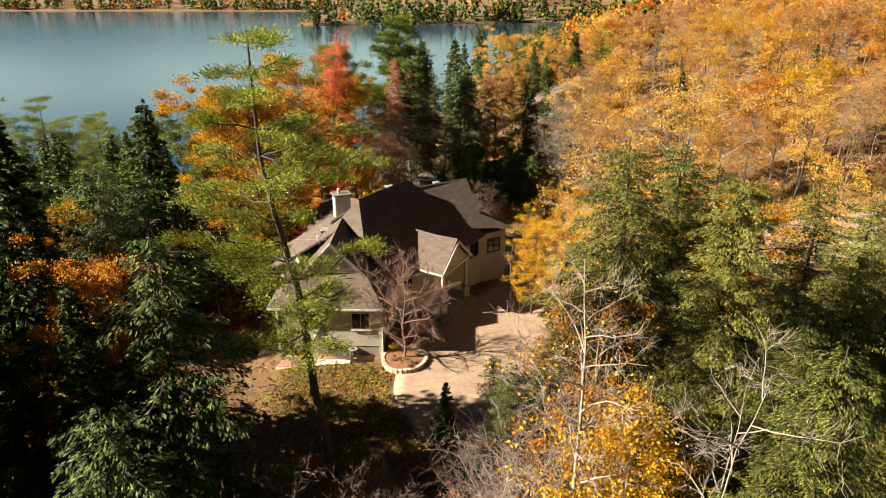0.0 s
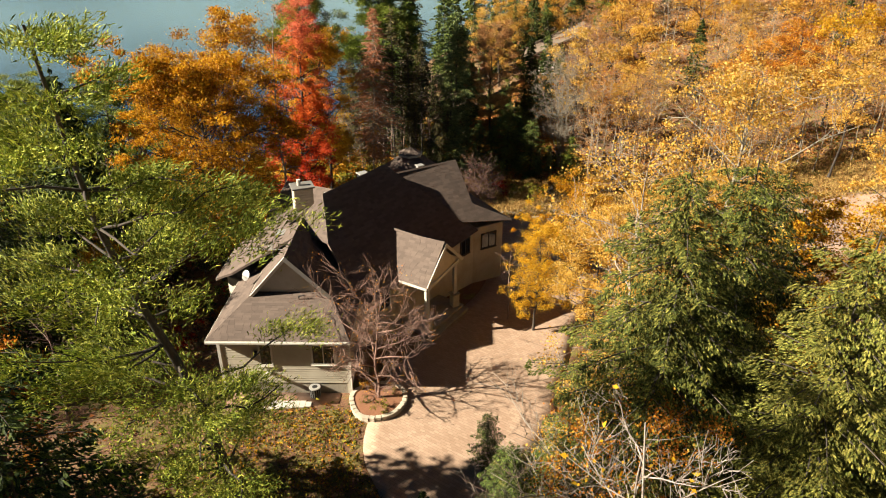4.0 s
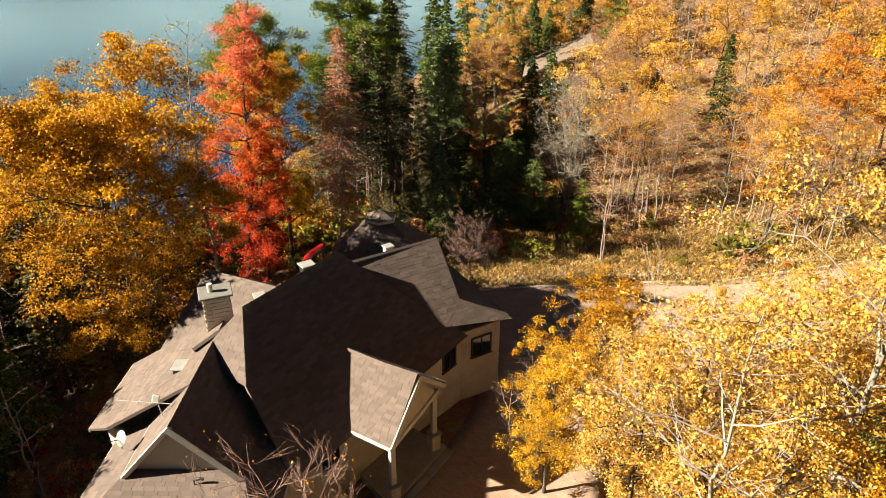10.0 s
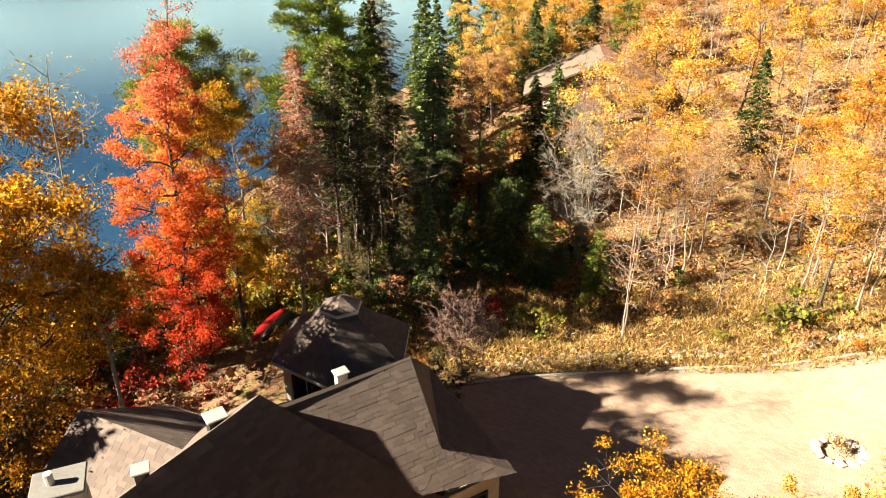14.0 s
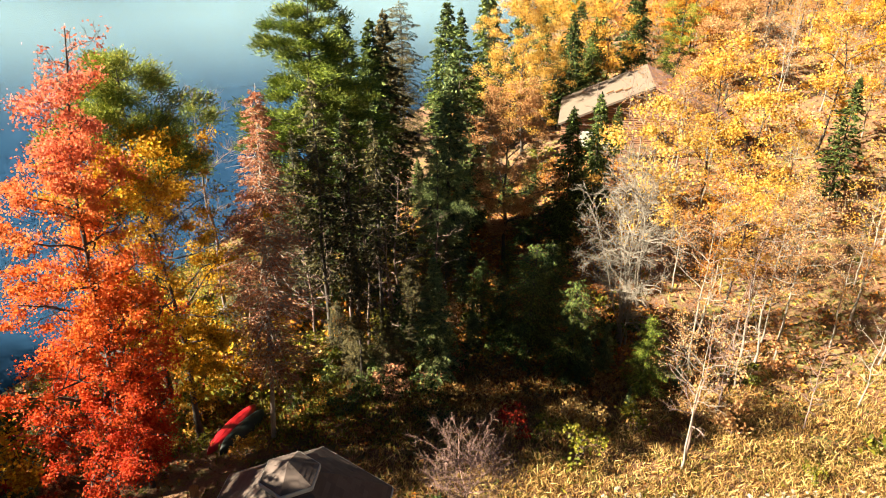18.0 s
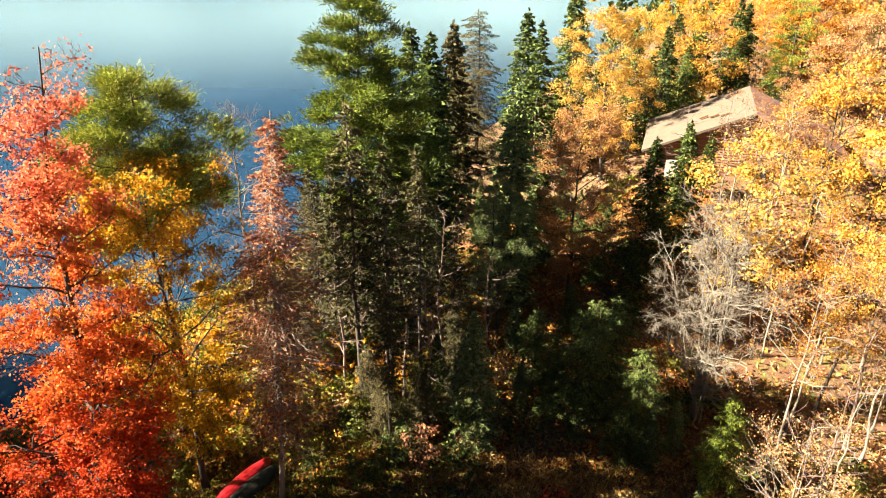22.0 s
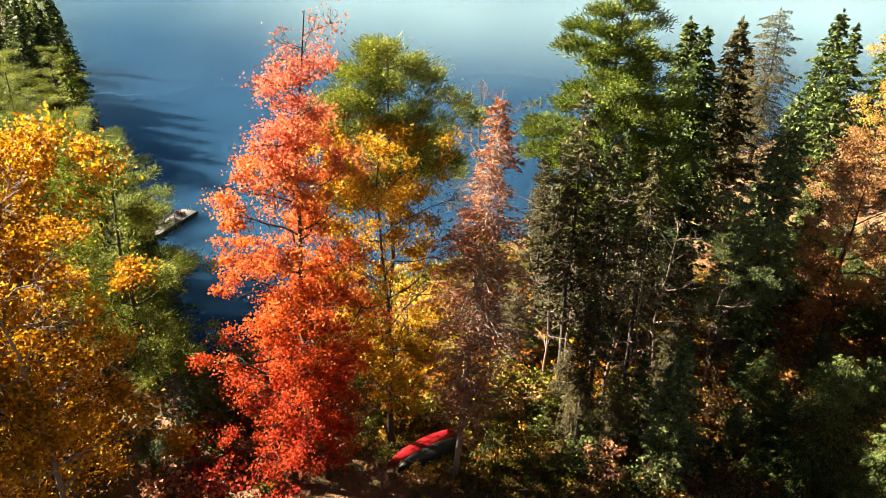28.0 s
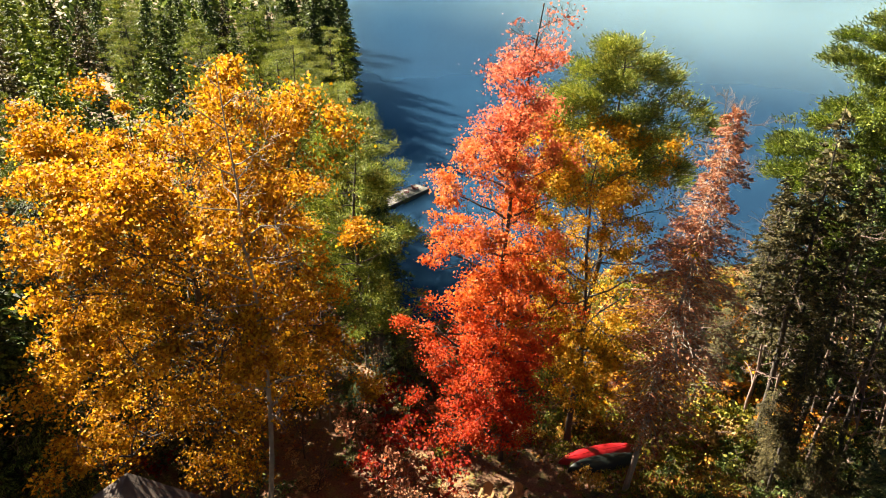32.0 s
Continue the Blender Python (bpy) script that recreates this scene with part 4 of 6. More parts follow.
TWIGGY = [made(broadleaf(210 + k, 10.0, 4.0, 0.16, 18, 6, 0, 0.3, (0, 0), 0.11, 0.7, 3, stems=1 + 2 * k), "twiggy") for k in range(2)]
BUSH = [made(broadleaf(220 + k, 2.4, 1.5, 0.05, 4, 3, 420, 0.26, (0, 0), 0.04, 0.36, 0, stems=3), "bush") for k in range(3)]
SLIM = [made(conifer(230 + k, 20.0, 2.7 + 0.3 * k, 0.22 + 0.06 * k, 0.50, 8, 0.32, 0.30, 0.42, 0.62, bare=0.28, width=0.44, boughs=0.8), "slim_spruce") for k in range(4)]
HEMD = [made(hemlock(240 + k, 12.0, 3.3, 0.03, 130, 260, 0.20, r0=0.2), "dark_hemlock") for k in range(3)]
KINDS = {
    "dark": (HEMD, 12.0, "hemlock_tree", "hemlock tree", "bark"),
    "slim": (SLIM, 20.0, "spruce_tree", "spruce tree", "bark"),
    "spruce": (SPR, 16.0, "spruce_tree", "spruce tree", "bark"), "hemlock": (HEM, 20.0, "hemlock_tree", "hemlock tree", "bark"), "hemlocks": (HEMN, 20.0, "hemlock_tree", "hemlock tree", "bark"), "pine": (WPI, 22.0, "pine_tree", "pine tree", "bark"),
    "maple": (MAP, 17.0, "maple_tree", "maple tree", "bark"), "thin": (THIN, 17.0, "birch_tree", "birch tree", "greybark"), "bare": (BARE, 14.0, "bare_tree", "tree", "twig"),
    "firs": (SPRF, 16.0, "spruce_tree", "spruce tree", "bark"), "fine": (FINE, 17.0, "maple_tree", "maple tree", "bark"), "airy": (AIRY, 20.0, "birch_tree", "birch tree", "palebark"), "far": (FAR, 17.0, "maple_tree", "maple tree", "bark"),
    "twiggy": (TWIGGY, 10.0, "bare_tree", "tree", "twig"), "bush": (BUSH, 2.4, "bush", "bush", "twig"),
}
pick = random.Random(5)


def tree(kind, x, y, high, label, lmat=None, group="", which=None, wmat=None):
    protos, h0, name, category, bark = KINDS[kind]
    wood, leaves = protos[pick.randrange(len(protos)) if which is None else which]
    return plant(wood, leaves, x, y, name, label, category, wmat or bark, lmat, group, high / h0, pick.uniform(0, 360), 0.1)


# shade under the maples and at the stand's west edge
rd = random.Random(77)
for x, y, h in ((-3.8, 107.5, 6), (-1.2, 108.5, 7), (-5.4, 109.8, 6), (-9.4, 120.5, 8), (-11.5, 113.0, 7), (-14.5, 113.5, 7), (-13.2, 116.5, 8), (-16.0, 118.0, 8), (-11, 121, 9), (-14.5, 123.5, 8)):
    # needle colour darkened here to paint in the shade of the stand
    tree("dark", x, y, h, "shaded young hemlock at the edge of the stand", "shade_olive", "hemlocks edging the stand")
for k in range(26):
    x = rd.uniform(-20, -6)
    y = rd.uniform(106.5, 128)
    if shore(x, y) > 2:
        c = rd.choice(("olive", "amber", "spruce", "straw"))
        tree("bush", x, y, rd.uniform(1.0, 2.8), {"olive": "green shrub on the lake bank", "amber": "orange shrub on the lake bank", "spruce": "dark shrub on the lake bank", "straw": "dry tawny shrub on the lake bank"}[c], c, "shrubs on the lake bank")
for x, y, h in ((-15, 91, 2.4), (-17, 89, 2.8), (-14.6, 87, 2.2), (-16.4, 85.5, 2.6), (-13, 89.5, 2.0), (-19, 88, 2.6), (-20.5, 91, 3), (-22.5, 89, 3.2), (-24.5, 92, 3.4), (-22, 95.5, 3.5), (-26, 96, 4), (-24, 99, 4)):
    tree("bush", x, y, h, "dark russet shrub in the shade of the maples", rd.choice(("spruce", "crimson", "rust")), "shrubs in the maples' shade")
for x, y, h in ((7.4, 33.8, 12), (5.6, 29.6, 11), (3.6, 27.2, 10), (8.6, 30.2, 13), (6.4, 37.4, 9), (4.6, 32.6, 10)):
    tree("twiggy", x, y, h, "leafless reddish-grey birch beside the drive", None, "leafless birches beside the drive", wmat="twig" if x > 4 else "palebark")
# dark evergreens behind the house
for x, y, h in ((-5.2, 131.6, 25.5), (-9.5, 152, 17), (11, 170, 15)):
    tree("spruce", x, y, h, "tall dark-green spruce by the lake", "spruce", "lakeside spruces")
for x, y, h, m in ((-6.3, 110.4, 24.3, "shade_olive"), (-4.0, 110.6, 21.3, "shade_olive"), (-9.1, 114.4, 19.4, "shade_olive"), (-2.4, 113.0, 20.3, "shade_olive"), (-11.4, 116.3, 18.3, "shade_olive"), (-5.6, 116.5, 20, "spruce"), (-0.6, 118, 13, "shade_olive"), (-8.0, 119.0, 19, "spruce"), (-13.5, 121, 18, "shade_olive"), (-4.0, 128, 14, "spruce"), (-10.5, 125, 18, "shade_olive"), (1.5, 113.5, 9, "shade_olive")):
    # the darker olive needles carry painted shade as well as their own tone
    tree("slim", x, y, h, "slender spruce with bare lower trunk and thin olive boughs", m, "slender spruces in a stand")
for x, y, h in ((15.3, 130.7, 15.5), (-7, 131, 20), (18.5, 134, 14.5), (14.0, 124.5, 9.5), (5.5, 136, 12)):
    tree("spruce", x, y, h, "full blue-green spruce at the edge of the woods", "bluespruce" if x < 2 else "spruce", "spruces at the wood's edge", pick.choice((0, 1)))
for x, y, h in ((10.6, 111.6, 10.7), (13.6, 108.9, 9.0), (8.1, 113.5, 6.5), (19.1, 107.2, 7.2), (12.2, 114.5, 9.5), (6.4, 116, 7)):
    tree("dark", x, y, h, "bushy young pine in the clearing", "spruce" if x < 18 else "pine", "young pines in the clearing")
for x, y, h in ((14.5, 107.5, 5.3), (16.4, 109.3, 4.9), (4.5, 119.8, 5.8), (22.0, 107.6, 3.0), (17.5, 104.5, 2.4), (5.6, 112.5, 4.5)):
    tree("spruce", x, y, h, "small young fir in the clearing", "bluespruce", "young firs", pick.choice((0, 1)))
for x, y, h in ((-4.8, 122, 18.9), (-2.5, 119.5, 12), (-7.0, 113, 14), (-10.5, 108, 12), (-13, 110, 13), (-3.4, 111.8, 17), (-7.8, 111.2, 16), (-5.2, 113.6, 18), (-0.8, 115.4, 16), (-9.8, 117.5, 17), (-1.4, 111, 13), (-12.6, 119, 16), (2.6, 116.4, 12)):
    tree("bare", x, y, h, "leafless pinkish tree among the spruces", None, "leafless trees among spruces")
for x, y, h in ((19.8, 98.0, 13.5), (31.0, 111.3, 16.7), (29.9, 122.3, 12)):
    tree("thin", x, y, h, "slender pale tree with a few pink leaves above the court", "pinkish", "slender trees above the court")
ru = random.Random(41)
for x, y, h in ((11.5, 133, 8), (9, 124, 5), (17, 136, 7)):
    tree("dark", x, y, h, "dark young evergreen on the shaded slope", "spruce", "evergreens on the shaded slope")
for x, y, h in ((3.5, 134, 7), (6.2, 138, 8), (1.0, 137, 9), (9.5, 142, 7), (4.0, 144, 9), (12.5, 139, 6), (-1.5, 141, 8), (7.5, 149, 8), (1.5, 150, 9)):
    tree("spruce", x, y, h, "young spruce on the shaded slope by the lake", "spruce", "young spruces on the lake slope", 0)
for k in range(22):
    x, y = ru.uniform(2, 26), ru.uniform(115, 146)
    c = ru.choice(("amber", "olive", "straw", "pinkish", "spruce"))
    tree("bush", x, y, ru.uniform(1.2, 3.0), {"amber": "orange shrub on the slope below the log house", "olive": "green-yellow shrub on the slope", "straw": "dry shrub on the slope", "pinkish": "dull pink shrub on the slope", "spruce": "dark shrub on the slope"}[c], c, "shrubs on the slope")
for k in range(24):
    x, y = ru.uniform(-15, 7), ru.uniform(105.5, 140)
    tree("firs" if k % 3 else "dark", x, y, ru.uniform(3.0, 8.0), "young dark evergreen in the understorey", ru.choice(("spruce", "shade_olive", "shade_olive")), "young evergreens in the understorey", 0)
for k in range(26):
    x, y = ru.uniform(-16, 20), ru.uniform(104, 136)
    c = ru.choice(("amber", "spruce", "olive", "spruce", "spruce"))
    tree("bush", x, y, ru.uniform(1.2, 3.0), {"amber": "orange-leaved shrub under the spruces", "olive": "green-yellow shrub under the spruces", "straw": "dry shrub under the spruces", "spruce": "dark shrub under the spruces"}[c], c, "shrubs under the spruces")
for x, y, h, m in ((-15.5, 133, 16, "spruce"), (-6.5, 143, 17, "spruce"), (-16, 126, 16, "shade_olive"), (-7.5, 124, 19, "shade_olive"), (3.0, 118.5, 8, "shade_olive"), (-3.2, 106.8, 13, "shade_olive")):
    tree("slim", x, y, h, "slender spruce with bare lower trunk and thin olive boughs", m, "slender spruces in a stand")
for x, y, h in ((-11.5, 184, 19), (0.8, 170, 24), (7.1, 180, 26), (-6.3, 150, 25), (-11.6, 150, 25.5), (-1, 176, 11), (5.5, 180, 13), (-9, 170, 12)):
    tree("spruce", x, y, h, "tall spruce on the lake's edge", ru.choice(("spruce", "shade_olive")), "spruces on the lake's edge", ru.choice((0, 1, 2)))
tree("pine", 1.9, 121.8, 15.5, "bushy blue-green pine before the spruces", "bluespruce")
tree("fine", 8.8, 129.0, 18.6, "orange and pink maple before the lake", "pinkish")
for x, y, h in ((20, 172, 17), (25, 178, 18), (31, 182, 17), (12, 176, 15), (17, 190, 19), (37, 178, 16), (24, 192, 18)):
    tree("spruce", x, y, h, "dark spruce behind the log house", "spruce", "spruces behind the log house")
for x, y, h in ((16.5, 139, 10), (19.5, 143, 12), (24, 141.5, 11), (13.5, 134.5, 9), (21.5, 136, 10)):
    tree("bare", x, y, h, "leafless pinkish tree below the log house", None, "leafless trees below the log house")
tree("hemlock", -7.5, 178.4, 24.5, "broad olive-green spruce on the lake's edge", "shade_olive")
tree("firs", 3.0, 165, 22.5, "slim green spruce before the lake", "spruce", which=1)
tree("spruce", 3.1, 127.4, 21.4, "tall blue-green spruce with a slim tip", "bluespruce", which=0)
tree("slim", -7.0, 124.9, 22, "slim spruce with a pale tip", "bluespruce", which=1)
tree("fine", 30.5, 145.5, 12.5, "pale pink maple before the log house", "pinkish")
tree("fine", 12.4, 160.3, 23.0, "bright yellow maple beside the far house", "yellow")
hero(broadleaf(301, 9.5, 4.6, 0.16, 28, 8, 600, 0.11, (0.6, 0.4), 0.13, 0.5, 6), -3.1, 53.2, "ornamental_tree", "nearly leafless ornamental tree with reddish twigs in a planter", "tree", "redtwig", "amber")
# beside the drive
tree("fine", 9.0, 62.6, 10.5, "gold and pink birch beside the porch", "gold", which=0)
tree("bare", 7.0, 64.4, 8.0, "leafless reddish tree beside the porch", None)
tree("bare", 8.6, 68.0, 7.0, "leafless reddish tree beside the porch", None)
tree("fine", 12.6, 66.6, 12.0, "gold-orange birch beside the porch", "gold", which=1)
tree("fine", 13.0, 60.0, 13.0, "yellow maple beside the drive", "yellow", which=2)
tree("airy", 13.4, 51.5, 21.5, "tall pale-barked tree with thin yellow leaves", "yellow", which=0)
hero(broadleaf(308, 23.5, 6.2, 0.46, 22, 7, 15000, 0.14, (3.4, 3.6), 0.34, 0.5, 3, 0.97, clump=0.35), 16.4, 50.6, "maple_tree", "tall maple with heavy pale limbs and thin yellow leaves", "maple tree", "greybark", "yellow")
tree("fine", 17, 54.0, 14.5, "yellow maple over the drive", "yellow", which=0)
tree("fine", 17.8, 64.0, 12.5, "yellow maple below the court", "yellow", which=1)
tree("fine", 23.5, 66.5, 13.0, "pale yellow maple below the court", "yellow", which=2)
tree("fine", 21.5, 58.5, 15.0, "pale yellow maple below the court", "yellow", which=0)
tree("fine", 29.5, 69.0, 12.0, "pale yellow maple below the court", "yellow", which=1)
for x, y, h in ((17.5, 71.0, 7.0), (22.5, 73.0, 6.0), (27.5, 74.5, 6.5), (33.0, 74.0, 8.0), (14.5, 71.5, 5.0), (38.0, 73.0, 9.0)):
    tree("thin", x, y, h, "low pink-leaved sapling at the edge of the court", "pinkish", "saplings below the court")
tree("fine", 22, 50, 17, "golden maple over the drive", "gold", which=2)
# hemlocks in front
for x, y, h in ((11.0, 38.6, 23.2), (20.5, 49.5, 19.0), (15.9, 34.5, 22.4), (25, 38, 20), (23, 26, 18), (31, 44, 19), (30, 31, 19), (38, 38, 19), (15.3, 42.6, 22.2), (26, 46, 19), (15.0, 22, 19.6), (21.5, 20, 20), (29, 23, 20), (17.8, 29.5, 16.5), (12.2, 28.5, 14.0), (20.5, 37.5, 15), (12.6, 43.5, 15), (10.2, 45.0, 9)):
    tree("hemlocks" if math.hypot(x - 14, y - 32) < 14 else "hemlock", x, y, h, "sunlit yellow-green hemlock with drooping boughs", "hemlock", "hemlocks by the drive")
hero(broadleaf(305, 21.0, 3.4, 0.34, 20, 7, 1500, 0.17, (0.4, 4.0), 0.17, 0.5, 5, 0.97, clump=0.35, fade=(9.0, 18.0)), 6.4, 23.6, "birch_tree", "pale birch with bare upper limbs and a few golden leaves", "birch tree", "palebark", "gold")
hero(broadleaf(306, 20.0, 3.6, 0.40, 16, 7, 0, 0.3, (0.6, 1.0), 0.13, 0.5, 4, 0.95, stems=2), 12.6, 24.6, "bare_tree", "leafless white-limbed tree before the hemlocks", "tree", "palebark", None)
hero(broadleaf(307, 13.5, 3.0, 0.22, 22, 6, 9000, 0.16, (0.3, 0.6), 0.12, 0.5, 3, 0.95, clump=0.55), 9.0, 27.0, "birch_tree", "gold-leaved birch beside the hemlocks", "birch tree", "palebark", "gold")
for x, y, h, l in ((9.2, 40, 15, "yellow"), (7.4, 37.5, 12, None), (4.9, 36.5, 10, None), (8.4, 32, 12, None), (11.6, 31.5, 10, "yellow"), (5.5, 31, 9, None), (9.3, 34, 16, "amber"), (7.6, 29, 13, "amber"), (10.8, 27, 12, "gold"), (6.3, 26, 9, None), (12.5, 24, 10, None)):
    tree("airy" if l else "twiggy", x, y, h, "pale birch with a few golden leaves" if l else "leafless pale young tree", l, "young birches", wmat="palebark")
tree("spruce", 0.8, 36.8, 8.5, "small dark spruce by the drive", "spruce", which=0)
for x, y, h in ((-8, 33, 7), (-4.5, 32, 6), (-12, 34, 8), (-2, 30, 6), (-6, 29, 7), (-15, 39, 7), (0, 26, 8), (3, 29, 8), (-10, 27, 7), (-3, 36, 5), (2.5, 33, 7), (-13, 29, 8), (-8.5, 38, 5), (5, 25, 9)):
    tree("twiggy", x, y, h, "leafless pink-grey sapling by the drive", None, "leafless saplings")
# brush between the drive and the hemlocks, and below the lawn
rv = random.Random(91)
for k in range(46):
    x, y = (rv.uniform(5.0, 12.5), rv.uniform(24, 50)) if k < 30 else (rv.uniform(-10, 3), rv.uniform(24, 40))
    if abs(x - float(np.interp(y, [18, 28, 36.5, 43, 48.5, 54], [17, 10.5, 5.0, 1.8, 1.4, 3.4]))) < float(np.interp(y, [36, 43, 48.5, 54], [2.2, 3.1, 5.4, 6.6])):
        continue
    c = rv.choice(("amber", "litter", "gold", "spruce", "rust", "litter"))
    tree("bush", x, y, rv.uniform(1.4, 3.6), {"amber": "orange-brown shrub beside the drive", "litter": "russet shrub with dry leaves beside the drive", "gold": "golden shrub beside the drive", "spruce": "dark green shrub beside the drive", "rust": "dull red-brown shrub beside the drive"}[c], c, "shrubs beside the drive")
for x, y, h in ((5.2, 41.5, 7), (8.0, 45.0, 6), (6.6, 36.0, 6), (9.8, 36.5, 9), (4.4, 46.8, 4.5), (10.4, 30.5, 8), (7.4, 30.0, 5)):
    tree("dark", x, y, h, "small dark hemlock beside the drive", "spruce", "small hemlocks beside the drive")
# west side
for x, y, h in ((-29, 56, 15), (-33, 61, 17), (-37, 55, 18), (-31, 66, 15), (-36, 69, 17), (-41, 63, 18), (-28.5, 71, 11), (-34, 75, 14), (-40, 74, 16), (-26, 58, 11), (-38, 81, 15), (-45, 70, 18)):
    tree("dark", x, y, h, "tall dark hemlock in the shaded western woods", "spruce", "hemlocks in the western woods")
for x, y, h in ((-14.2, 33.0, 19.5), (-12.4, 23.0, 16.0), (-17.5, 30, 11), (-19.0, 34, 9), (-14.5, 22, 10), (-26, 36, 9), (-21, 24, 12), (-16.8, 36.5, 8), (-26, 30, 13)):
    tree("dark", x, y, h, "full dark-green hemlock in deep shade", "spruce", "hemlocks west of the lawn")
for x, y, h in ((-12.2, 30, 7.5), (-11, 25.5, 8), (-14.2, 37.5, 6), (-13.6, 33.5, 6.5), (-8.5, 27, 5), (-9.5, 31.5, 4.5)):
    tree("dark", x, y, h, "small dark hemlock at the edge of the lawn", "spruce", "small hemlocks by the lawn")
# spruces at (-28.5, 30), (-32, 33.5): unseen, added to shade the hemlocks
for x, y, h in ((-26.0, 39.6, 25.5), (-17, 33.5, 12), (-29, 36, 15), (-28.5, 30, 25), (-32, 33.5, 24), (-20.5, 28, 9), (-30, 68.8, 24.5), (-41, 36, 22), (-15, 25, 12), (-27, 27, 18)):
    tree("spruce", x, y, h, "dark shaded evergreen west of the lawn", "spruce", "evergreens west of the lawn")
tree("fine", -21.0, 37.5, 16.5, "rust-orange maple among evergreens", "amber")
for x, y, h in ((-38, 80, 20), (-44, 88, 19), (-36, 86, 17)):
    tree("spruce", x, y, h, "slim dark conifer by the lake", "spruce", "lakeside conifers")
for x, y, h in ((-32, 78, 17), (-28, 68, 15), (-34, 66, 16), (-27, 60, 14), (-24, 66, 12), (-38, 72, 15), (-24, 54, 12), (-30, 84, 14), (-26, 88, 12)):
    tree("bare", x, y, h, "leafless grey-pink tree west of the house", None, "leafless trees west of the house")
for x, y, h in ((-38, 97, 14), (-47, 103, 20), (-54, 104, 20), (-62, 105, 18), (-50, 96, 20), (-60, 100, 22), (-74, 108, 22), (-84, 114, 15), (-92, 117, 16), (-66, 96, 20)):
    tree("pine", x, y, h, "green pine on the lake's west bank", "pine", "pines on the west bank")

for x, y, h in ((-114.5, 132.5, 21), (-118, 131, 23), (-122, 134, 22), (-112, 129, 18), (-126, 138, 22), (-132, 143, 23), (-138, 147, 22), (-119, 126, 24), (-128, 130, 24)):
    tree("spruce", x, y, h, "dark spruce at the point of the west bank", "spruce", "spruces at the point of the bank")

rp = random.Random(29)
for k in range(26):
    x, y = rp.uniform(-160, -96), rp.uniform(80, 128)
    if shore(x, y) > 5:
        c = rp.choice(("pine", "spruce", "spruce"))
        tree("pine" if c == "pine" else "firs", x, y, rp.uniform(13, 20), "green pine behind the west bank" if c == "pine" else "dark spruce behind the west bank", c, "evergreens behind the west bank")

rw = random.Random(17)
west = []
while len(west) < 190:
    x, y = (rw.uniform(-85, -17), rw.uniform(14, 112)) if len(west) < 105 else (rw.uniform(-190, -45), rw.uniform(55, 185))
    if shore(x, y) < 3 or (x > -27 and 66 < y < 98) or (x > -20 and y > 44) or min([9] + [math.hypot(x - a, y - b) for a, b in west]) < 4.3:
        continue
    west.append((x, y))
for x, y in west:
    if x > -38 and y > 84:
        continue      # the bank stays open towards the dock
    k = rw.random()
    if x > -36 and 42 < y < 57:
        k = 0.99      # an open belt of leafless trees beside the lawn
    near = x > -34
    if y < 66 and x > -60:
        if k < 0.5:
            tree("spruce" if near else "firs", x, y, rw.uniform(11, 19), "dark evergreen in the western woods", "spruce", "evergreens in the western woods")
        elif k < 0.60:
            tree("pine", x, y, rw.uniform(15, 21), "green pine in the western woods", "pine", "pines in the western woods")
        elif k < 0.70:
            tree("maple", x, y, rw.uniform(9, 14), "rust-orange maple in the western woods", rw.choice(("amber", "gold")), "maples in the western woods")
        else:
            tree("bare", x, y, rw.uniform(8, 14), "leafless grey tree in the western woods", None, "leafless trees in the western woods")
    elif k < 0.62:
        tree("spruce" if near else "firs", x, y, rw.uniform(13, 20), "dark evergreen on the west bank", rw.choice(("spruce", "spruce", "shade_olive")), "evergreens on the west bank")
    elif k < 0.85:
        tree("pine" if near or x > -75 else "firs", x, y, rw.uniform(14, 21), "green pine on the west bank", "pine", "pines on the west bank")
    else:
        tree("bare", x, y, rw.uniform(8, 13), "leafless grey tree on the west bank", None, "leafless trees on the west bank")
for x, y, h in ((-27, 74, 5), (-24, 72, 4), (-20, 71, 4), (-29, 79, 5), (-25, 80, 4), (-18.5, 74, 4), (-22, 68, 5), (-27, 64, 6), (-20, 64, 4), (-31, 70, 5), (-24, 85, 5), (-28, 88, 6), (-20, 84, 4), (-30, 94, 6), (-25, 94, 5)):
    tree("twiggy", x, y, h, "tangled leafless dark shrub under the maple", None, "shrubs under the maple", wmat="bark")

for x, y, h in ((20.2, 98.8, 13), (28.6, 112, 15), (24, 104, 9), (30, 103, 8), (37, 101, 9), (26, 108, 11), (44, 100, 10)):
    tree("bare", x, y, h, "slender leafless tree on the bank above the court", None, "slender trees on the bank")
for x, y, h in ((3.6, 88.7, 2.4), (4.6, 87.6, 1.8), (2.6, 90.3, 2.2)):
    tree("bush", x, y, h, "dark green shrub beside the tower", "spruce", "shrubs beside the tower")
# dark low growth under the maples and along the stand
for x, y, h in ((-19, 97.5, 3), (-22, 93, 4), (-25, 90, 4.5), (-21, 99.5, 4), (-27, 95, 5), (-24, 97.5, 5), (-28, 100, 5.5), (-30, 96, 5), (-28.5, 91, 5), (-31, 88, 6), (-24, 101.5, 4.5)):
    tree("dark", x, y, h, "low dark hemlock under the maples", "spruce", "hemlocks under the maples")
for k in range(18):
    tree("bush", rd.uniform(-8, 4), rd.uniform(102, 111), rd.uniform(1.2, 2.4), "dark shrub in the shade of the spruces", rd.choice(("spruce", "spruce", "rust")), "dark shrubs by the stand")
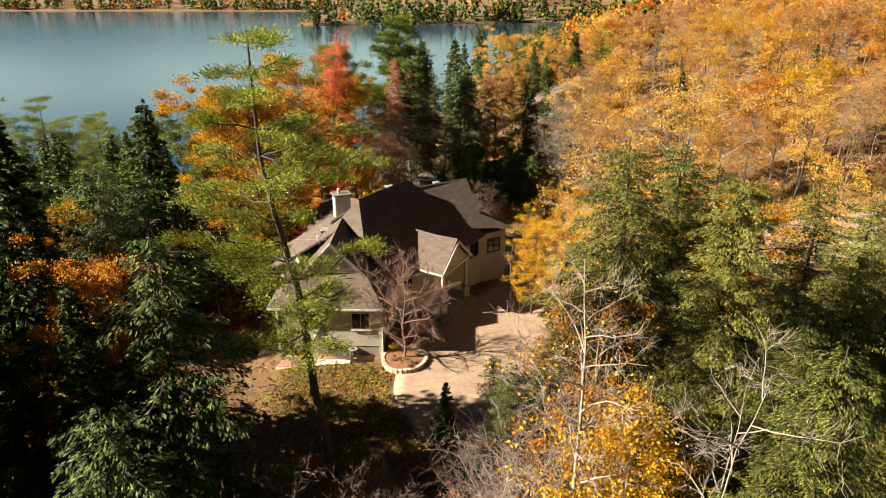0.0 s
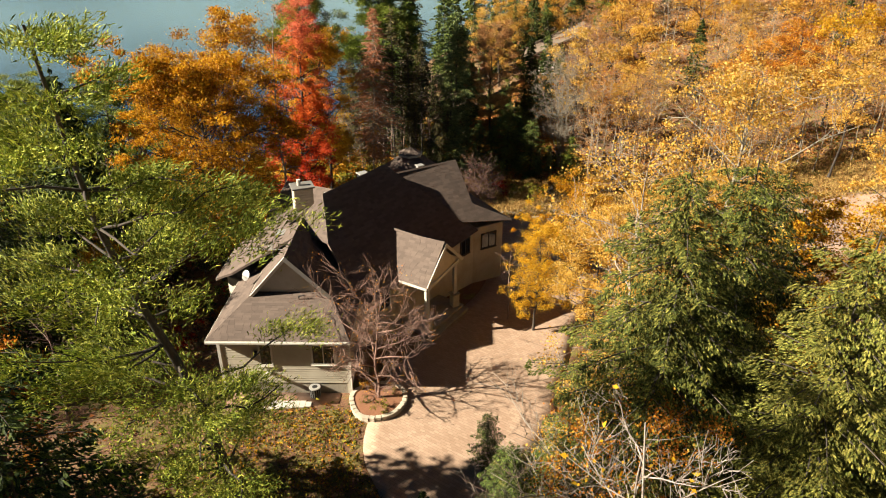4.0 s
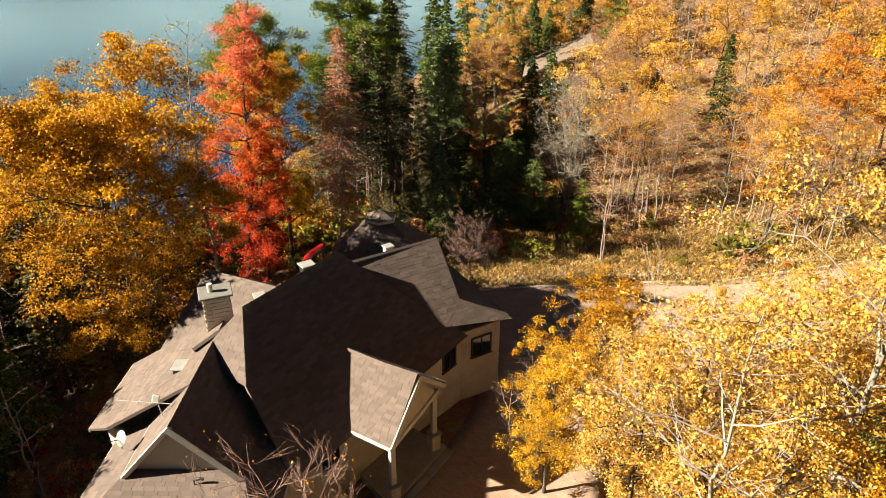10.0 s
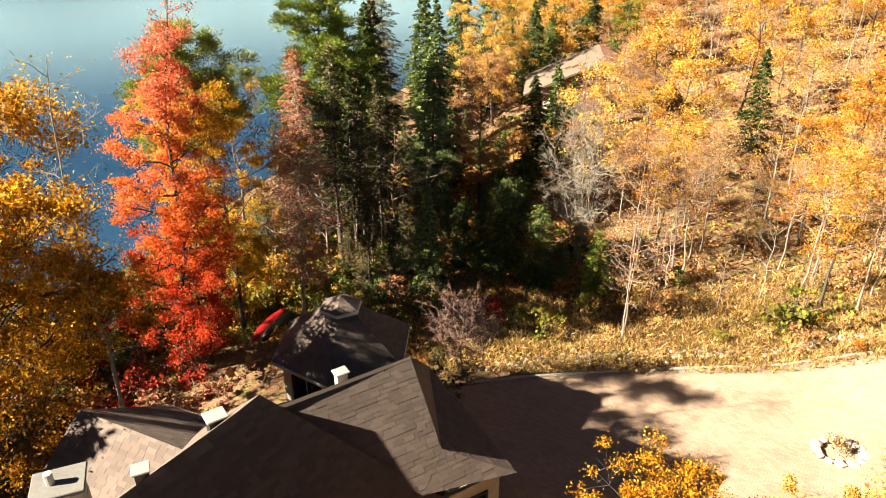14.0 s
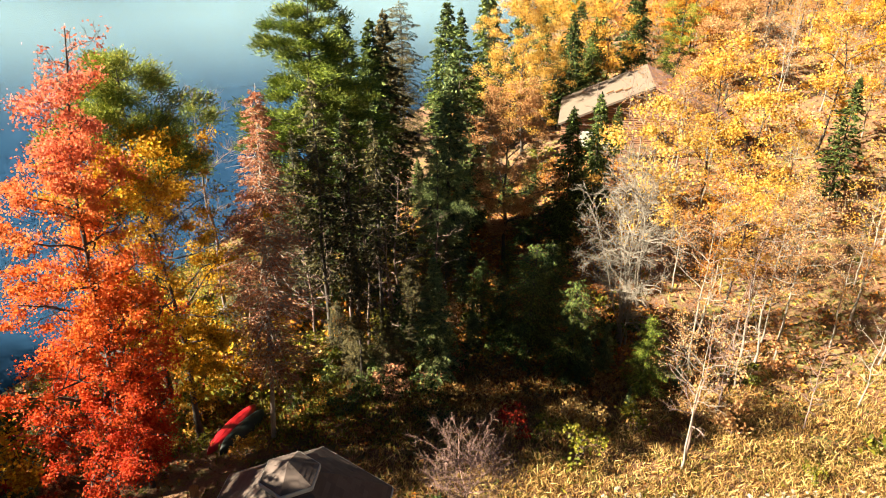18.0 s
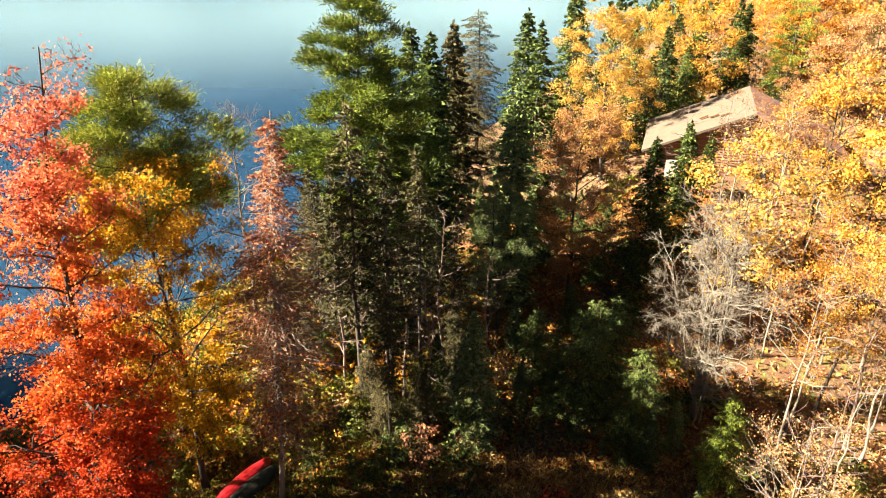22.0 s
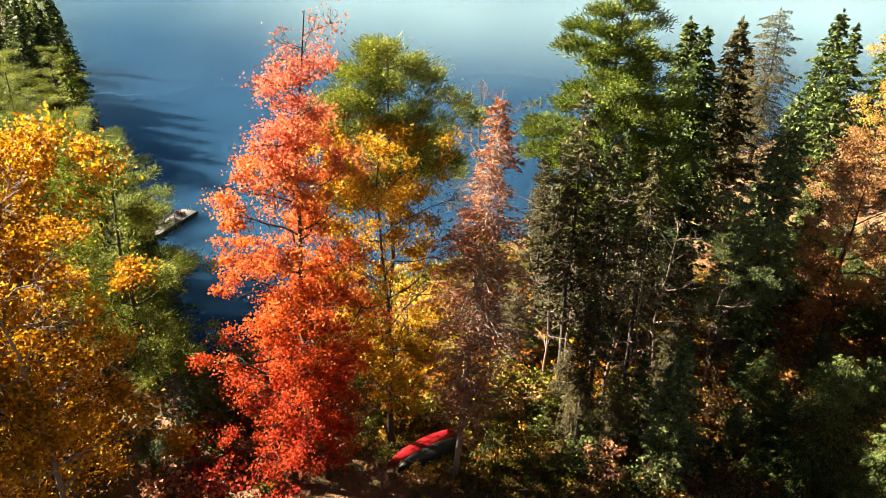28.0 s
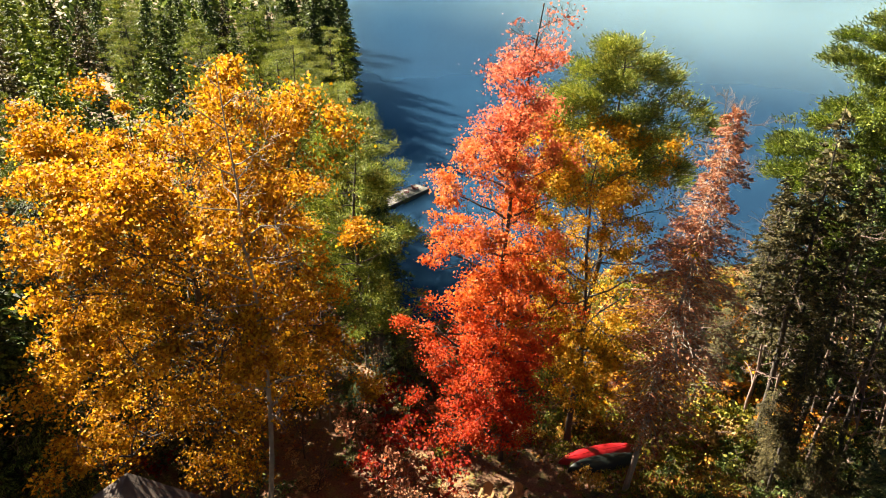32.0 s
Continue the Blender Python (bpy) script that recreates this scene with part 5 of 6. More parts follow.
# woods east of the drive and behind
re = random.Random(53)
east = []
while len(east) < 150:
    x, y = (re.uniform(33, 100), re.uniform(8, 76)) if len(east) < 85 else (re.uniform(-75, 70), re.uniform(-32, 13))
    if abs(x + 6) < 7 and y > 5 or min([9] + [math.hypot(x - a, y - b) for a, b in east]) < 4.6:
        continue
    east.append((x, y))
for x, y in east:
    k = re.random()
    if k < 0.34:
        c = re.choice(("yellow", "pinkish", "amber", "gold"))
        tree("far", x, y, re.uniform(12, 17), {"yellow": "yellow", "pinkish": "dull pink", "amber": "orange", "gold": "golden"}[c] + " maple in the eastern woods", c, "maples in the eastern woods")
    elif k < 0.62:
        tree("firs", x, y, re.uniform(10, 17), "dark spruce in the eastern woods", "spruce", "spruces in the eastern woods")
    elif k < 0.8:
        tree("thin", x, y, re.uniform(10, 15), "slim pale tree in the eastern woods", re.choice(("yellow", "pinkish")), "slim trees in the eastern woods")
    else:
        tree("bare", x, y, re.uniform(9, 13), "leafless tree in the eastern woods", None, "leafless trees in the eastern woods")
# the yellow hillside to the east
rs = random.Random(9)
spots = []
while len(spots) < 360:
    x, y = rs.uniform(22, 130), 98 + 137 * rs.random() ** 1.4
    if x < 34 and y < 107 or x < 41 and 143 < y < 166 or min([9] + [math.hypot(x - a, y - b) for a, b in spots]) < 3.9 - 0.9 * (y < 130):
        continue
    spots.append((x, y))
for x, y in spots:
    k = rs.random()
    hue = 0.5 + 0.5 * math.sin(x * 0.11 + 1.3 * math.sin(y * 0.07)) * math.cos(y * 0.09 + 0.8 * math.sin(x * 0.06))
    if x < 64 and y < 126:
        k = 0.24 + 0.71 * k      # open wood of slim trees above the court
    tint = rs.choice(("pinkish", "pinkish", "amber", "pinkish", "yellow") if hue > 0.62 else ("yellow", "yellow", "gold", "yellow", "pinkish") if hue < 0.4 else ("yellow", "pinkish", "amber", "yellow"))
    if k < 0.36:
        tree("maple" if y < 117 else "far", x, y, rs.uniform(13, 19), {"pinkish": "dull pink maple", "amber": "orange maple", "gold": "golden maple", "yellow": "yellow maple"}[tint] + " on the leaf-strewn hillside", tint, "maples on the hillside")
    elif k < 0.74:
        tree("thin", x, y, rs.uniform(12, 18), "slim pale tree with sparse dull leaves", rs.choice(("pinkish", "pinkish", "yellow", "pinkish", "amber")), "slim trees on the hillside")
    elif k < 0.95:
        tree("bare", x, y, rs.uniform(9, 15), "leafless pale tree on the hillside", None, "leafless trees on the hillside", wmat="greybark")
    else:
        tree("firs", x, y, rs.uniform(8, 14), "green fir among yellow maples", "spruce", "firs on the hillside")


# ---- far woods: one joined mass for each kind ----
def far_woods(name, label, lmat, count, seed, cone, span, near, far):
    rng = np.random.default_rng(seed)
    out = []
    while len(out) < count:
        az, r = radians(rng.uniform(*span)), near * (far / near) ** rng.uniform(0, 1)
        x, y = 5 + r * math.sin(az), 40 + r * math.cos(az)
        if float(shore(x, y)) < 2 or (20 < x < 132 and 94 < y < 238) or (x < 46 and 100 < y < 175 and x > -20):
            continue
        if y < 130 and x > -45:
            continue
        out.append((x, y, r))
    vs = []
    for x, y, r in out:
        h = rng.uniform(12, 20)
        n = int(np.clip(9000 / r, 22, 80))
        size = 1.1 + r / 320
        u = rng.uniform(0, 1, n)
        if cone:
            rad = 3.4 * (1 - u) ** 0.9 * np.sqrt(rng.uniform(0.2, 1, n)) + 0.1
            z = 0.8 + h * u
        else:
            rad = 4.4 * np.sqrt(np.clip(1 - (2 * u - 1) ** 2, 0, 1)) * np.sqrt(rng.uniform(0.2, 1, n))
            z = h * (0.22 + 0.75 * u)
        a = rng.uniform(0, 2 * np.pi, n)
        c = np.stack([x + rad * np.cos(a), y + rad * np.sin(a), float(ground(x, y)) + z], 1)
        vs.append(cards(rng, c, size, 0.75))
    ob = new(name, mesh_np(name, *join(vs), MAT[lmat]))
    return tagged(ob, label, "woods", kind="stuff")


def shore_woods(name, label, lmat, count, seed, cone):
    """The first trees behind the far shore's water line."""
    rng = np.random.default_rng(seed)
    vs = []
    for k in range(count):
        x = rng.uniform(-950, 420)
        y = (1000 if x < -150 else 700 + 0.25 * x) + 4 + rng.exponential(26)
        h = rng.uniform(11, 20)
        n = 26
        u = rng.uniform(0, 1, n)
        rad = (4.2 * (1 - u) + 0.2 if cone else 5.5 * np.sqrt(np.clip(1 - (2 * u - 1) ** 2, 0, 1))) * np.sqrt(rng.uniform(0.2, 1, n))
        a = rng.uniform(0, 2 * np.pi, n)
        c = np.stack([x + rad * np.cos(a), y + rad * np.sin(a), float(ground(x, y)) + 0.5 + h * u], 1)
        vs.append(cards(rng, c, 3.4, 0.8))
    ob = new(name, mesh_np(name, *join(vs), MAT[lmat]))
    return tagged(ob, label, "woods", kind="stuff")


shore_woods("shore_evergreens", "dark evergreens lining the far shore", "spruce", 620, 81, True)
shore_woods("shore_maples", "orange maples lining the far shore", "amber", 60, 82, False)
far_woods("far_evergreens", "dark evergreen woods along the far shore", "spruce", 900, 61, True, (-62, 40), 190, 1350)
far_woods("far_yellow_trees", "yellow autumn woods on the far hillside", "yellow", 560, 62, False, (11, 45), 200, 1300)
far_woods("far_amber_trees", "orange autumn woods on the far hillside", "amber", 420, 63, False, (9, 45), 200, 1300)
far_woods("far_pines", "dark green pines on the west bank of the lake", "spruce", 460, 64, True, (-95, -62), 170, 600)


# ---- undergrowth ----
def scatter(name, label, category, lmat, count, seed, keep, size, aspect, rise, up=0.0, area=(-60, 75, 20, 150)):
    """Loose leaves or blades over the ground where keep(x, y) is above a random number."""
    rng = np.random.default_rng(seed)
    xs, ys = [], []
    got = 0
    while got < count:
        x, y = rng.uniform(area[0], area[1], 60000), rng.uniform(area[2], area[3], 60000)
        ok = (keep(x, y) > rng.uniform(0, 1, 60000)) & (shore(x, y) > 1.0)
        xs.append(x[ok])
        ys.append(y[ok])
        got += ok.sum()
    x, y = np.concatenate(xs)[:count], np.concatenate(ys)[:count]
    c = np.stack([x, y, ground(x, y) + rise * rng.uniform(0.3, 1.2, count)], 1)
    way = rng.normal(size=(count, 3))
    way[:, 2] = way[:, 2] * 0.25 + up
    ob = new(name, mesh_np(name, *cards(rng, c, size, aspect, way, 0.3), MAT[lmat]))
    return tagged(ob, label, category, kind="stuff")


def off_road(x, y):
    """1 off the paving and the house, 0 on them."""
    mid = np.interp(y, [18, 28, 36.5, 43, 48.5, 54, 60, 68, 76, 84], [17, 10.5, 5.0, 1.8, 1.4, 3.4, 6.0, 9.3, 12, 15])
    half = np.interp(y, [18, 28, 36.5, 43, 48.5, 54, 60, 68, 76, 84], [2.0, 2.0, 2.2, 3.1, 5.4, 6.6, 5.6, 4.8, 5.5, 5.5])
    road = (np.abs(x - mid) < half + 0.2) & (y < 86)
    court = (x > 4.5) & (x < 60) & (y > 77) & (y < 92)
    home = (x > -17) & (x < 7.5) & (y > 53.5) & (y < 90)
    return 1.0 - (road | court | home)


def drift(x, y, s):
    return 0.5 + 0.5 * np.sin(x * 0.37 * s + 2 * np.sin(y * 0.23 * s)) * np.cos(y * 0.31 * s + 1.3 * np.sin(x * 0.19 * s))


MEADOW = lambda x, y: off_road(x, y) * smooth(91, 94, y) * (1 - smooth(104, 112, y)) * smooth(-6, 4, x) * (0.35 + 0.65 * drift(x, y, 1.6))
LAWN = lambda x, y: off_road(x, y) * smooth(38, 41, y) * (1 - smooth(51.5, 53, y)) * smooth(-15, -12, x) * (1 - smooth(1, 3, x))
FLOOR = lambda x, y: off_road(x, y) * (0.25 + 0.75 * drift(x, y, 0.9)) * (1 - 0.5 * smooth(115, 145, y))
scatter("dry_grass", "tall dry straw-coloured grass along the drive", "grass", "straw", 60000, 71, MEADOW, 0.62, 0.10, 0.26, 1.4)
scatter("green_grass", "patches of green grass and weeds", "grass", "olive", 26000, 72, lambda x, y: np.maximum(MEADOW(x, y) * drift(y, x, 2.2), LAWN(x, y)), 0.36, 0.14, 0.14, 1.0)
scatter("ferns", "low ferns and weeds on the woodland floor", "ferns", "olive", 22000, 75, lambda x, y: off_road(x, y) * np.maximum(smooth(90, 96, y) * (1 - smooth(118, 130, y)) * (0.1 + 0.9 * drift(x, y, 1.3) ** 2), 0.25 * drift(x, y, 1.1) * (1 - smooth(60, 90, y))), 0.42, 0.28, 0.16, 0.7)
scatter("fallen_leaves", "fallen orange and tan leaves on the ground", "leaves", "litter", 42000, 73, FLOOR, 0.26, 0.75, 0.05)
scatter("lawn_leaves", "yellow leaves fallen on the lawn", "leaves", "gold", 2600, 74, LAWN, 0.16, 0.75, 0.08)
SLOPE = lambda x, y: smooth(12, 22, x) * (0.1 + 0.9 * drift(x, y, 0.8)) * (1 - 0.8 * ((x < 40) & (y > 143) & (y < 166)))
scatter("hillside_brush", "low pink and tan brush under the hillside trees", "brush", "pinkish", 30000, 76, SLOPE, 0.55, 0.35, 0.45, 0.8, (12, 130, 108, 240))
scatter("hillside_leaves", "fallen russet leaves on the hillside", "leaves", "litter", 26000, 77, SLOPE, 0.5, 0.7, 0.06, 0.0, (12, 130, 104, 240))
BANK = lambda x, y: smooth(-36, -30, x) * (1 - smooth(-2, 6, x)) * smooth(97, 102, y) * (1 - smooth(134, 142, y)) * (0.4 + 0.6 * drift(x, y, 2.0))
scatter("bank_grass", "yellow-green grass and weeds on the lake bank", "grass", "olive", 42000, 78, BANK, 0.55, 0.16, 0.22, 1.1)
scatter("bank_leaves", "russet leaves and stalks on the lake bank", "leaves", "litter", 30000, 79, BANK, 0.36, 0.45, 0.12, 0.3)
for k in range(58):
    bx, by = (rd.uniform(-17, -7.5), rd.uniform(101.5, 117)) if k < 38 else (rd.uniform(-33, -14), rd.uniform(110, 136))
    if shore(bx, by) > 1.5 and math.hypot(bx + 11.6, by - 101) > 3.2:
        bc = rd.choice(("yellow", "olive", "gold", "olive", "amber"))
        tree("bush", bx, by, rd.uniform(1.4, 3.8), {"yellow": "sunlit yellow shrub on the lake bank", "olive": "yellow-green shrub on the lake bank", "gold": "golden shrub on the lake bank", "amber": "orange shrub on the lake bank"}[bc], bc, "sunlit shrubs on the lake bank")
scatter("wood_leaves", "russet leaves and dry stalks under the spruces", "leaves", "litter", 36000, 80, lambda x, y: smooth(-6, 0, x) * (1 - smooth(18, 26, x)) * (0.4 + 0.6 * drift(x, y, 1.4)), 0.34, 0.55, 0.10, 0.2, (-6, 26, 104, 152))
rb = random.Random(31)
n = 0
while n < 88:
    x, y = (rb.uniform(-8, 48), rb.uniform(92.5, 113)) if rb.random() < 0.45 else (rb.uniform(-34, -15), rb.uniform(60, 106))
    if off_road(np.array(x), np.array(y)) < 0.5:
        continue
    n += 1
    c = rb.choice(("olive", "olive", "straw", "amber", "straw", "pinkish") if y > 92 and x > -10 else ("olive", "amber", "crimson", "spruce", "pinkish", "spruce"))
    tree("bush", x, y, rb.uniform(0.8, 2.6), {"olive": "low green-yellow shrub in the undergrowth", "straw": "dry straw-coloured shrub in the grass", "amber": "orange-leaved shrub in the undergrowth", "pinkish": "dull pink autumn shrub", "spruce": "dark green shrub in the shade", "crimson": "dark red shrub in the shade"}[c], c, "undergrowth shrubs")
for x, y, h in ((-13.5, 99, 1.2), (-9.6, 98.3, 1.5), (-14.8, 101.5, 2.2), (-10.4, 105.6, 2.6), (-13, 106, 3), (-15.2, 104, 2.6), (-12, 108, 3), (-8.2, 104.5, 1.6), (-6.6, 102, 1.4), (-16, 98.4, 1.6), (-9, 109, 2.4), (-5, 104, 1.8), (-10.2, 97.8, 1.0), (-7.4, 99.3, 1.0)):
    tree("bush", x, y, h, "sunlit yellow-green shrub near the canoes", "olive" if rb.random() < 0.6 else "yellow", "shrubs near the canoes")
tree("bush", 34.4, 98.4, 4.0, "bright yellow-green bush above the drive", "olive")
tree("bush", 8.9, 101.3, 2.2, "small crimson bush in dry grass", "crimson")


# ---- details of the house ----
def turned(bm, m):
    bm.transform(m)
    return bm


def rod(points, radii, sides=6):
    """A round bar through points, closed at its ends."""
    v, q = tube(points, radii if hasattr(radii, "__len__") else [radii] * len(points), sides)
    n = len(v)
    bm = bmesh.new()
    vs = [bm.verts.new(p) for p in v]
    for f in q:
        bm.faces.new([vs[i] for i in f])
    bm.faces.new(vs[:sides])
    bm.faces.new(vs[n - sides:][::-1])
    bmesh.ops.recalc_face_normals(bm, faces=bm.faces)
    return bm


def rock(seed, size, flat=0.6):
    rng = random.Random(seed)
    bm = bmesh.new()
    bmesh.ops.create_icosphere(bm, subdivisions=1, radius=size)
    for v in bm.verts:
        v.co = Vector((v.co.x * rng.uniform(0.75, 1.25), v.co.y * rng.uniform(0.75, 1.25), v.co.z * flat * rng.uniform(0.7, 1.2)))
    return bm


def stones_on(parent, m, w, h, seed, mat, size=(0.28, 0.5), course=0.24, proud=0.05):
    """Rough coursed stones on the face of a block; m: the face's lower left corner, x along it, -y outwards."""
    rng = random.Random(seed)
    z = 0.0
    while z < h - 0.05:
        ch = min(course * rng.uniform(0.75, 1.25), h - z)
        x = 0.0
        while x < w - 0.03:
            sw = min(rng.uniform(*size), w - x)
            if w - x - sw < 0.1:
                sw = w - x
            b = box(x + 0.012, -proud * rng.uniform(0.5, 1.2), z + 0.012, x + sw - 0.012, 0.02, z + ch - 0.012)
            for v in b.verts:
                if v.co.y < 0:
                    v.co.x += rng.uniform(-0.025, 0.025)
                    v.co.z += rng.uniform(-0.02, 0.02)
            part("stone", turned(b, m), parent, "", mat)
            x += sw
        z += ch


CAP = plain("cap_grey", (0.13, 0.125, 0.12), (0.26, 0.25, 0.235), 0.85, 6.0, 0.3, 0.01)


def chimney():
    m = pose(-10.35, 67.1, 6.2, 0, 0, 22)
    core = part("chimney", turned(box(-0.75, -0.6, 0, 0.75, 0.6, 4.85), m), house, "pale fieldstone chimney", MAT["stone"])
    for k, (px, py, rz, w) in enumerate(((-0.75, -0.6, 0, 1.5), (0.75, -0.6, 90, 1.2), (0.75, 0.6, 180, 1.5), (-0.75, 0.6, 270, 1.2))):
        stones_on(core, m @ pose(px, py, 0.9, 0, 0, rz), w, 3.9, 50 + k, MAT["stone"])
    part("chimney_cap", turned(box(-0.95, -0.8, 4.85, 0.95, 0.8, 5.0, 0.03), m), core, "grey concrete cap", CAP)
    part("flue", turned(rod([(-0.25, 0, 5.0), (-0.25, 0, 5.5)], 0.16, 10), m), core, "pale clay flue pot", MAT["trim"])


chimney()


def roof_box(x, y, z, w, d, h, rz, mat, name="roof_vent", label="boxed roof vent with a metal cap"):
    m = pose(x, y, z, 0, 0, rz)
    b = part(name, turned(box(-w / 2, -d / 2, -0.8, w / 2, d / 2, h), m), house, label, MAT[mat])
    part("cap", turned(box(-w / 2 - 0.1, -d / 2 - 0.1, h, w / 2 + 0.1, d / 2 + 0.1, h + 0.09, 0.02), m), b, "", MAT["palemetal"])


roof_box(-8.55, 69.5, 9.0, 0.55, 0.55, 0.45, 25, "darkmetal")
roof_box(-5.85, 71.5, 10.0, 0.75, 0.65, 0.6, 35, "darkmetal")
roof_box(-0.95, 75.6, 9.6, 0.55, 0.45, 0.3, 33, "palemetal")
roof_box(-11.4, 63.4, 8.2, 0.8, 0.8, 0.35, 0, "darkmetal")
part("vent_pipe", rod([(-9.05, 57.2, 5.9), (-9.05, 57.2, 6.35), (-8.75, 57.2, 6.42), (-8.55, 57.2, 6.4)], 0.07, 8), house, "dark bent vent pipe", MAT["darkmetal"])

# antenna and dish on the garage ridge
mast = part("antenna", rod([(-11.3, 60.0, 7.8), (-11.45, 60.0, 9.0)], 0.025, 6), house, "pale television antenna", MAT["palemetal"])
part("boom", rod([(-13.6, 60.2, 8.75), (-10.6, 59.8, 8.85)], 0.02, 6), mast, "", MAT["palemetal"])
part("amplifier", turned(box(-0.18, -0.06, -0.12, 0.18, 0.06, 0.35, 0.04), pose(-11.5, 60, 8.9, 0, 18, 0)), mast, "", MAT["trim"])
for k in range(5):
    part("element", rod([(-13.4 + 0.5 * k, 59.75, 8.75), (-13.4 + 0.5 * k, 60.55, 8.75)], 0.008, 4), mast, "", MAT["palemetal"])
db = bmesh.new()
bmesh.ops.create_cone(db, segments=18, radius1=0.42, radius2=0.1, depth=0.12, cap_ends=True)
dish = part("satellite_dish", turned(db, pose(-13.6, 59.6, 6.75, 60, 0, -40)), house, "small grey satellite dish", MAT["palemetal"])
part("dish_arm", rod([(-13.6, 59.6, 6.1), (-13.6, 59.6, 6.7), (-13.9, 59.2, 6.9)], 0.025, 6), dish, "", MAT["darkmetal"])

# rake boards of the gables
for a, b in (((-9.9, 57.46, 9.42), (-6.75, 57.46, 6.2)), ((-9.9, 57.46, 9.42), (-12.75, 57.46, 6.2)), ((1.66, 64.46, 7.16), (0.16, 60.9, 4.93)), ((1.66, 64.46, 7.16), (3.16, 67.1, 4.48))):
    a, b = Vector(a), Vector(b)
    part("rake_board", prism([a + Vector((0, 0, 0.02)), b + Vector((0, 0, 0.02)), b + Vector((0.05, -0.07, 0.02)), a + Vector((0.05, -0.07, 0.02))], 0.26), house, "", MAT["trim"])
for a, b in (((-14.93, 53.40), (-4.88, 53.36)), ):
    part("gutter", box(a[0], a[1] - 0.1, 4.74, b[0], a[1] + 0.02, 4.90, 0.02), house, "white eaves gutter", MAT["trim"])
part("downspout", rod([(-5.05, 53.95, 4.7), (-5.05, 53.95, 0.1)], 0.05, 6), house, "", MAT["trim"])
part("light_fixture", turned(box(-0.12, -0.25, -0.15, 0.12, 0.0, 0.15, 0.03), pose(-11.75, 54.06, 3.6)), house, "dark outdoor wall lamp", MAT["darkmetal"])
part("fan_hood", turned(box(-0.2, -0.5, -0.1, 0.2, 0.0, 0.1, 0.03), pose(-10.95, 54.06, 1.9)), house, "pale wall vent hood", MAT["trim"])

# porch: floor, stone piers, posts, gable frame
part("porch_floor", prism([(-2.6, 64.4, 0.32), (0.0, 61.1, 0.32), (3.2, 66.2, 0.32), (0.9, 67.9, 0.32)], 0.8), house, "grey concrete porch floor", MAT["concrete"])
part("porch_step", prism([(0.0, 60.7, 0.15), (0.35, 60.4, 0.15), (3.6, 65.9, 0.15), (3.2, 66.2, 0.15)], 0.5), house, "", MAT["concrete"])
for x, y in ((0.15, 61.7), (2.4, 66.0)):
    pier = part("pier", turned(box(-0.32, -0.32, 0.3, 0.32, 0.32, 1.5, 0.02), pose(x, y, 0, 0, 0, 33)), house, "stone pier with a slab cap", MAT["stone"])
    part("pier_cap", turned(box(-0.4, -0.4, 1.5, 0.4, 0.4, 1.6, 0.02), pose(x, y, 0, 0, 0, 33)), pier, "", MAT["concrete"])
    part("post", turned(box(-0.16, -0.16, 1.6, 0.16, 0.16, 4.75, 0.02), pose(x, y, 0, 0, 0, 33)), house, "square cream porch post", MAT["trim"])
part("beam", prism([(0.0, 61.4, 4.75), (0.3, 61.3, 4.75), (2.75, 66.3, 4.75), (2.45, 66.4, 4.75)], 0.3), house, "", MAT["trim"])
part("gable_panel", prism([(0.55, 62.0, 4.8), (2.6, 66.2, 4.6), (1.3, 64.5, 6.9)], 0.12), house, "shaded cream porch gable", MAT["siding"])
part("side_door", box(-5.14, 57.0, 0.0, -5.06, 58.0, 2.05, 0.02), house, "dark side door of the garage", MAT["darkmetal"])


# ---- by the garage ----
ac = thing("air_conditioner", -7.72, 53.75, gz(-7.7, 53.8), "dark round heat pump with a pale top grille beside the garage", "air conditioner")
part("casing", rod([(0, 0, 0), (0, 0, 0.08), (0, 0, 0.78)], [0.40, 0.38, 0.38], 18), ac, "dark metal casing", MAT["darkmetal"])
part("top", rod([(0, 0, 0.78), (0, 0, 0.84)], [0.42, 0.40], 18), ac, "pale metal top", MAT["palemetal"])
part("fan_guard", rod([(0, 0, 0.84), (0, 0, 0.87)], [0.2, 0.14], 14), ac, "", MAT["darkmetal"])
for k in range(14):
    a = k * math.tau / 14
    part("fin", turned(box(-0.012, -0.395, 0.1, 0.012, -0.375, 0.74), pose(0, 0, 0, 0, 0, math.degrees(a))), ac, "", MAT["palemetal"])

SLAB = plain("patio_slabs", (0.50, 0.47, 0.40), (0.76, 0.73, 0.66), 0.85, 5.0, 0.4, 0.01)
BRICK = plain("brick_paving", (0.34, 0.19, 0.13), (0.56, 0.36, 0.26), 0.9, 9.0, 0.5, 0.01)
patio = new("patio", prism([(0, 0, 0), (1, 0, 0), (1, 1, 0)], 0.1) and mesh_np("patio", [(-14.2, 51.7, 0.0), (-5.9, 52.9, 0.0), (-5.9, 54.05, 0.0), (-13.6, 54.05, 0.0), (-14.2, 51.7, -0.3), (-5.9, 52.9, -0.3), (-5.9, 54.05, -0.3), (-13.6, 54.05, -0.3)], [np.array([(0, 1, 2, 3), (0, 4, 5, 1), (1, 5, 6, 2), (2, 6, 7, 3), (3, 7, 4, 0)])], BRICK))
patio.location.z = 0.05
tagged(patio, "worn brick landing strewn with leaves below the garage wall", "patio", kind="structure")
rs2 = random.Random(3)
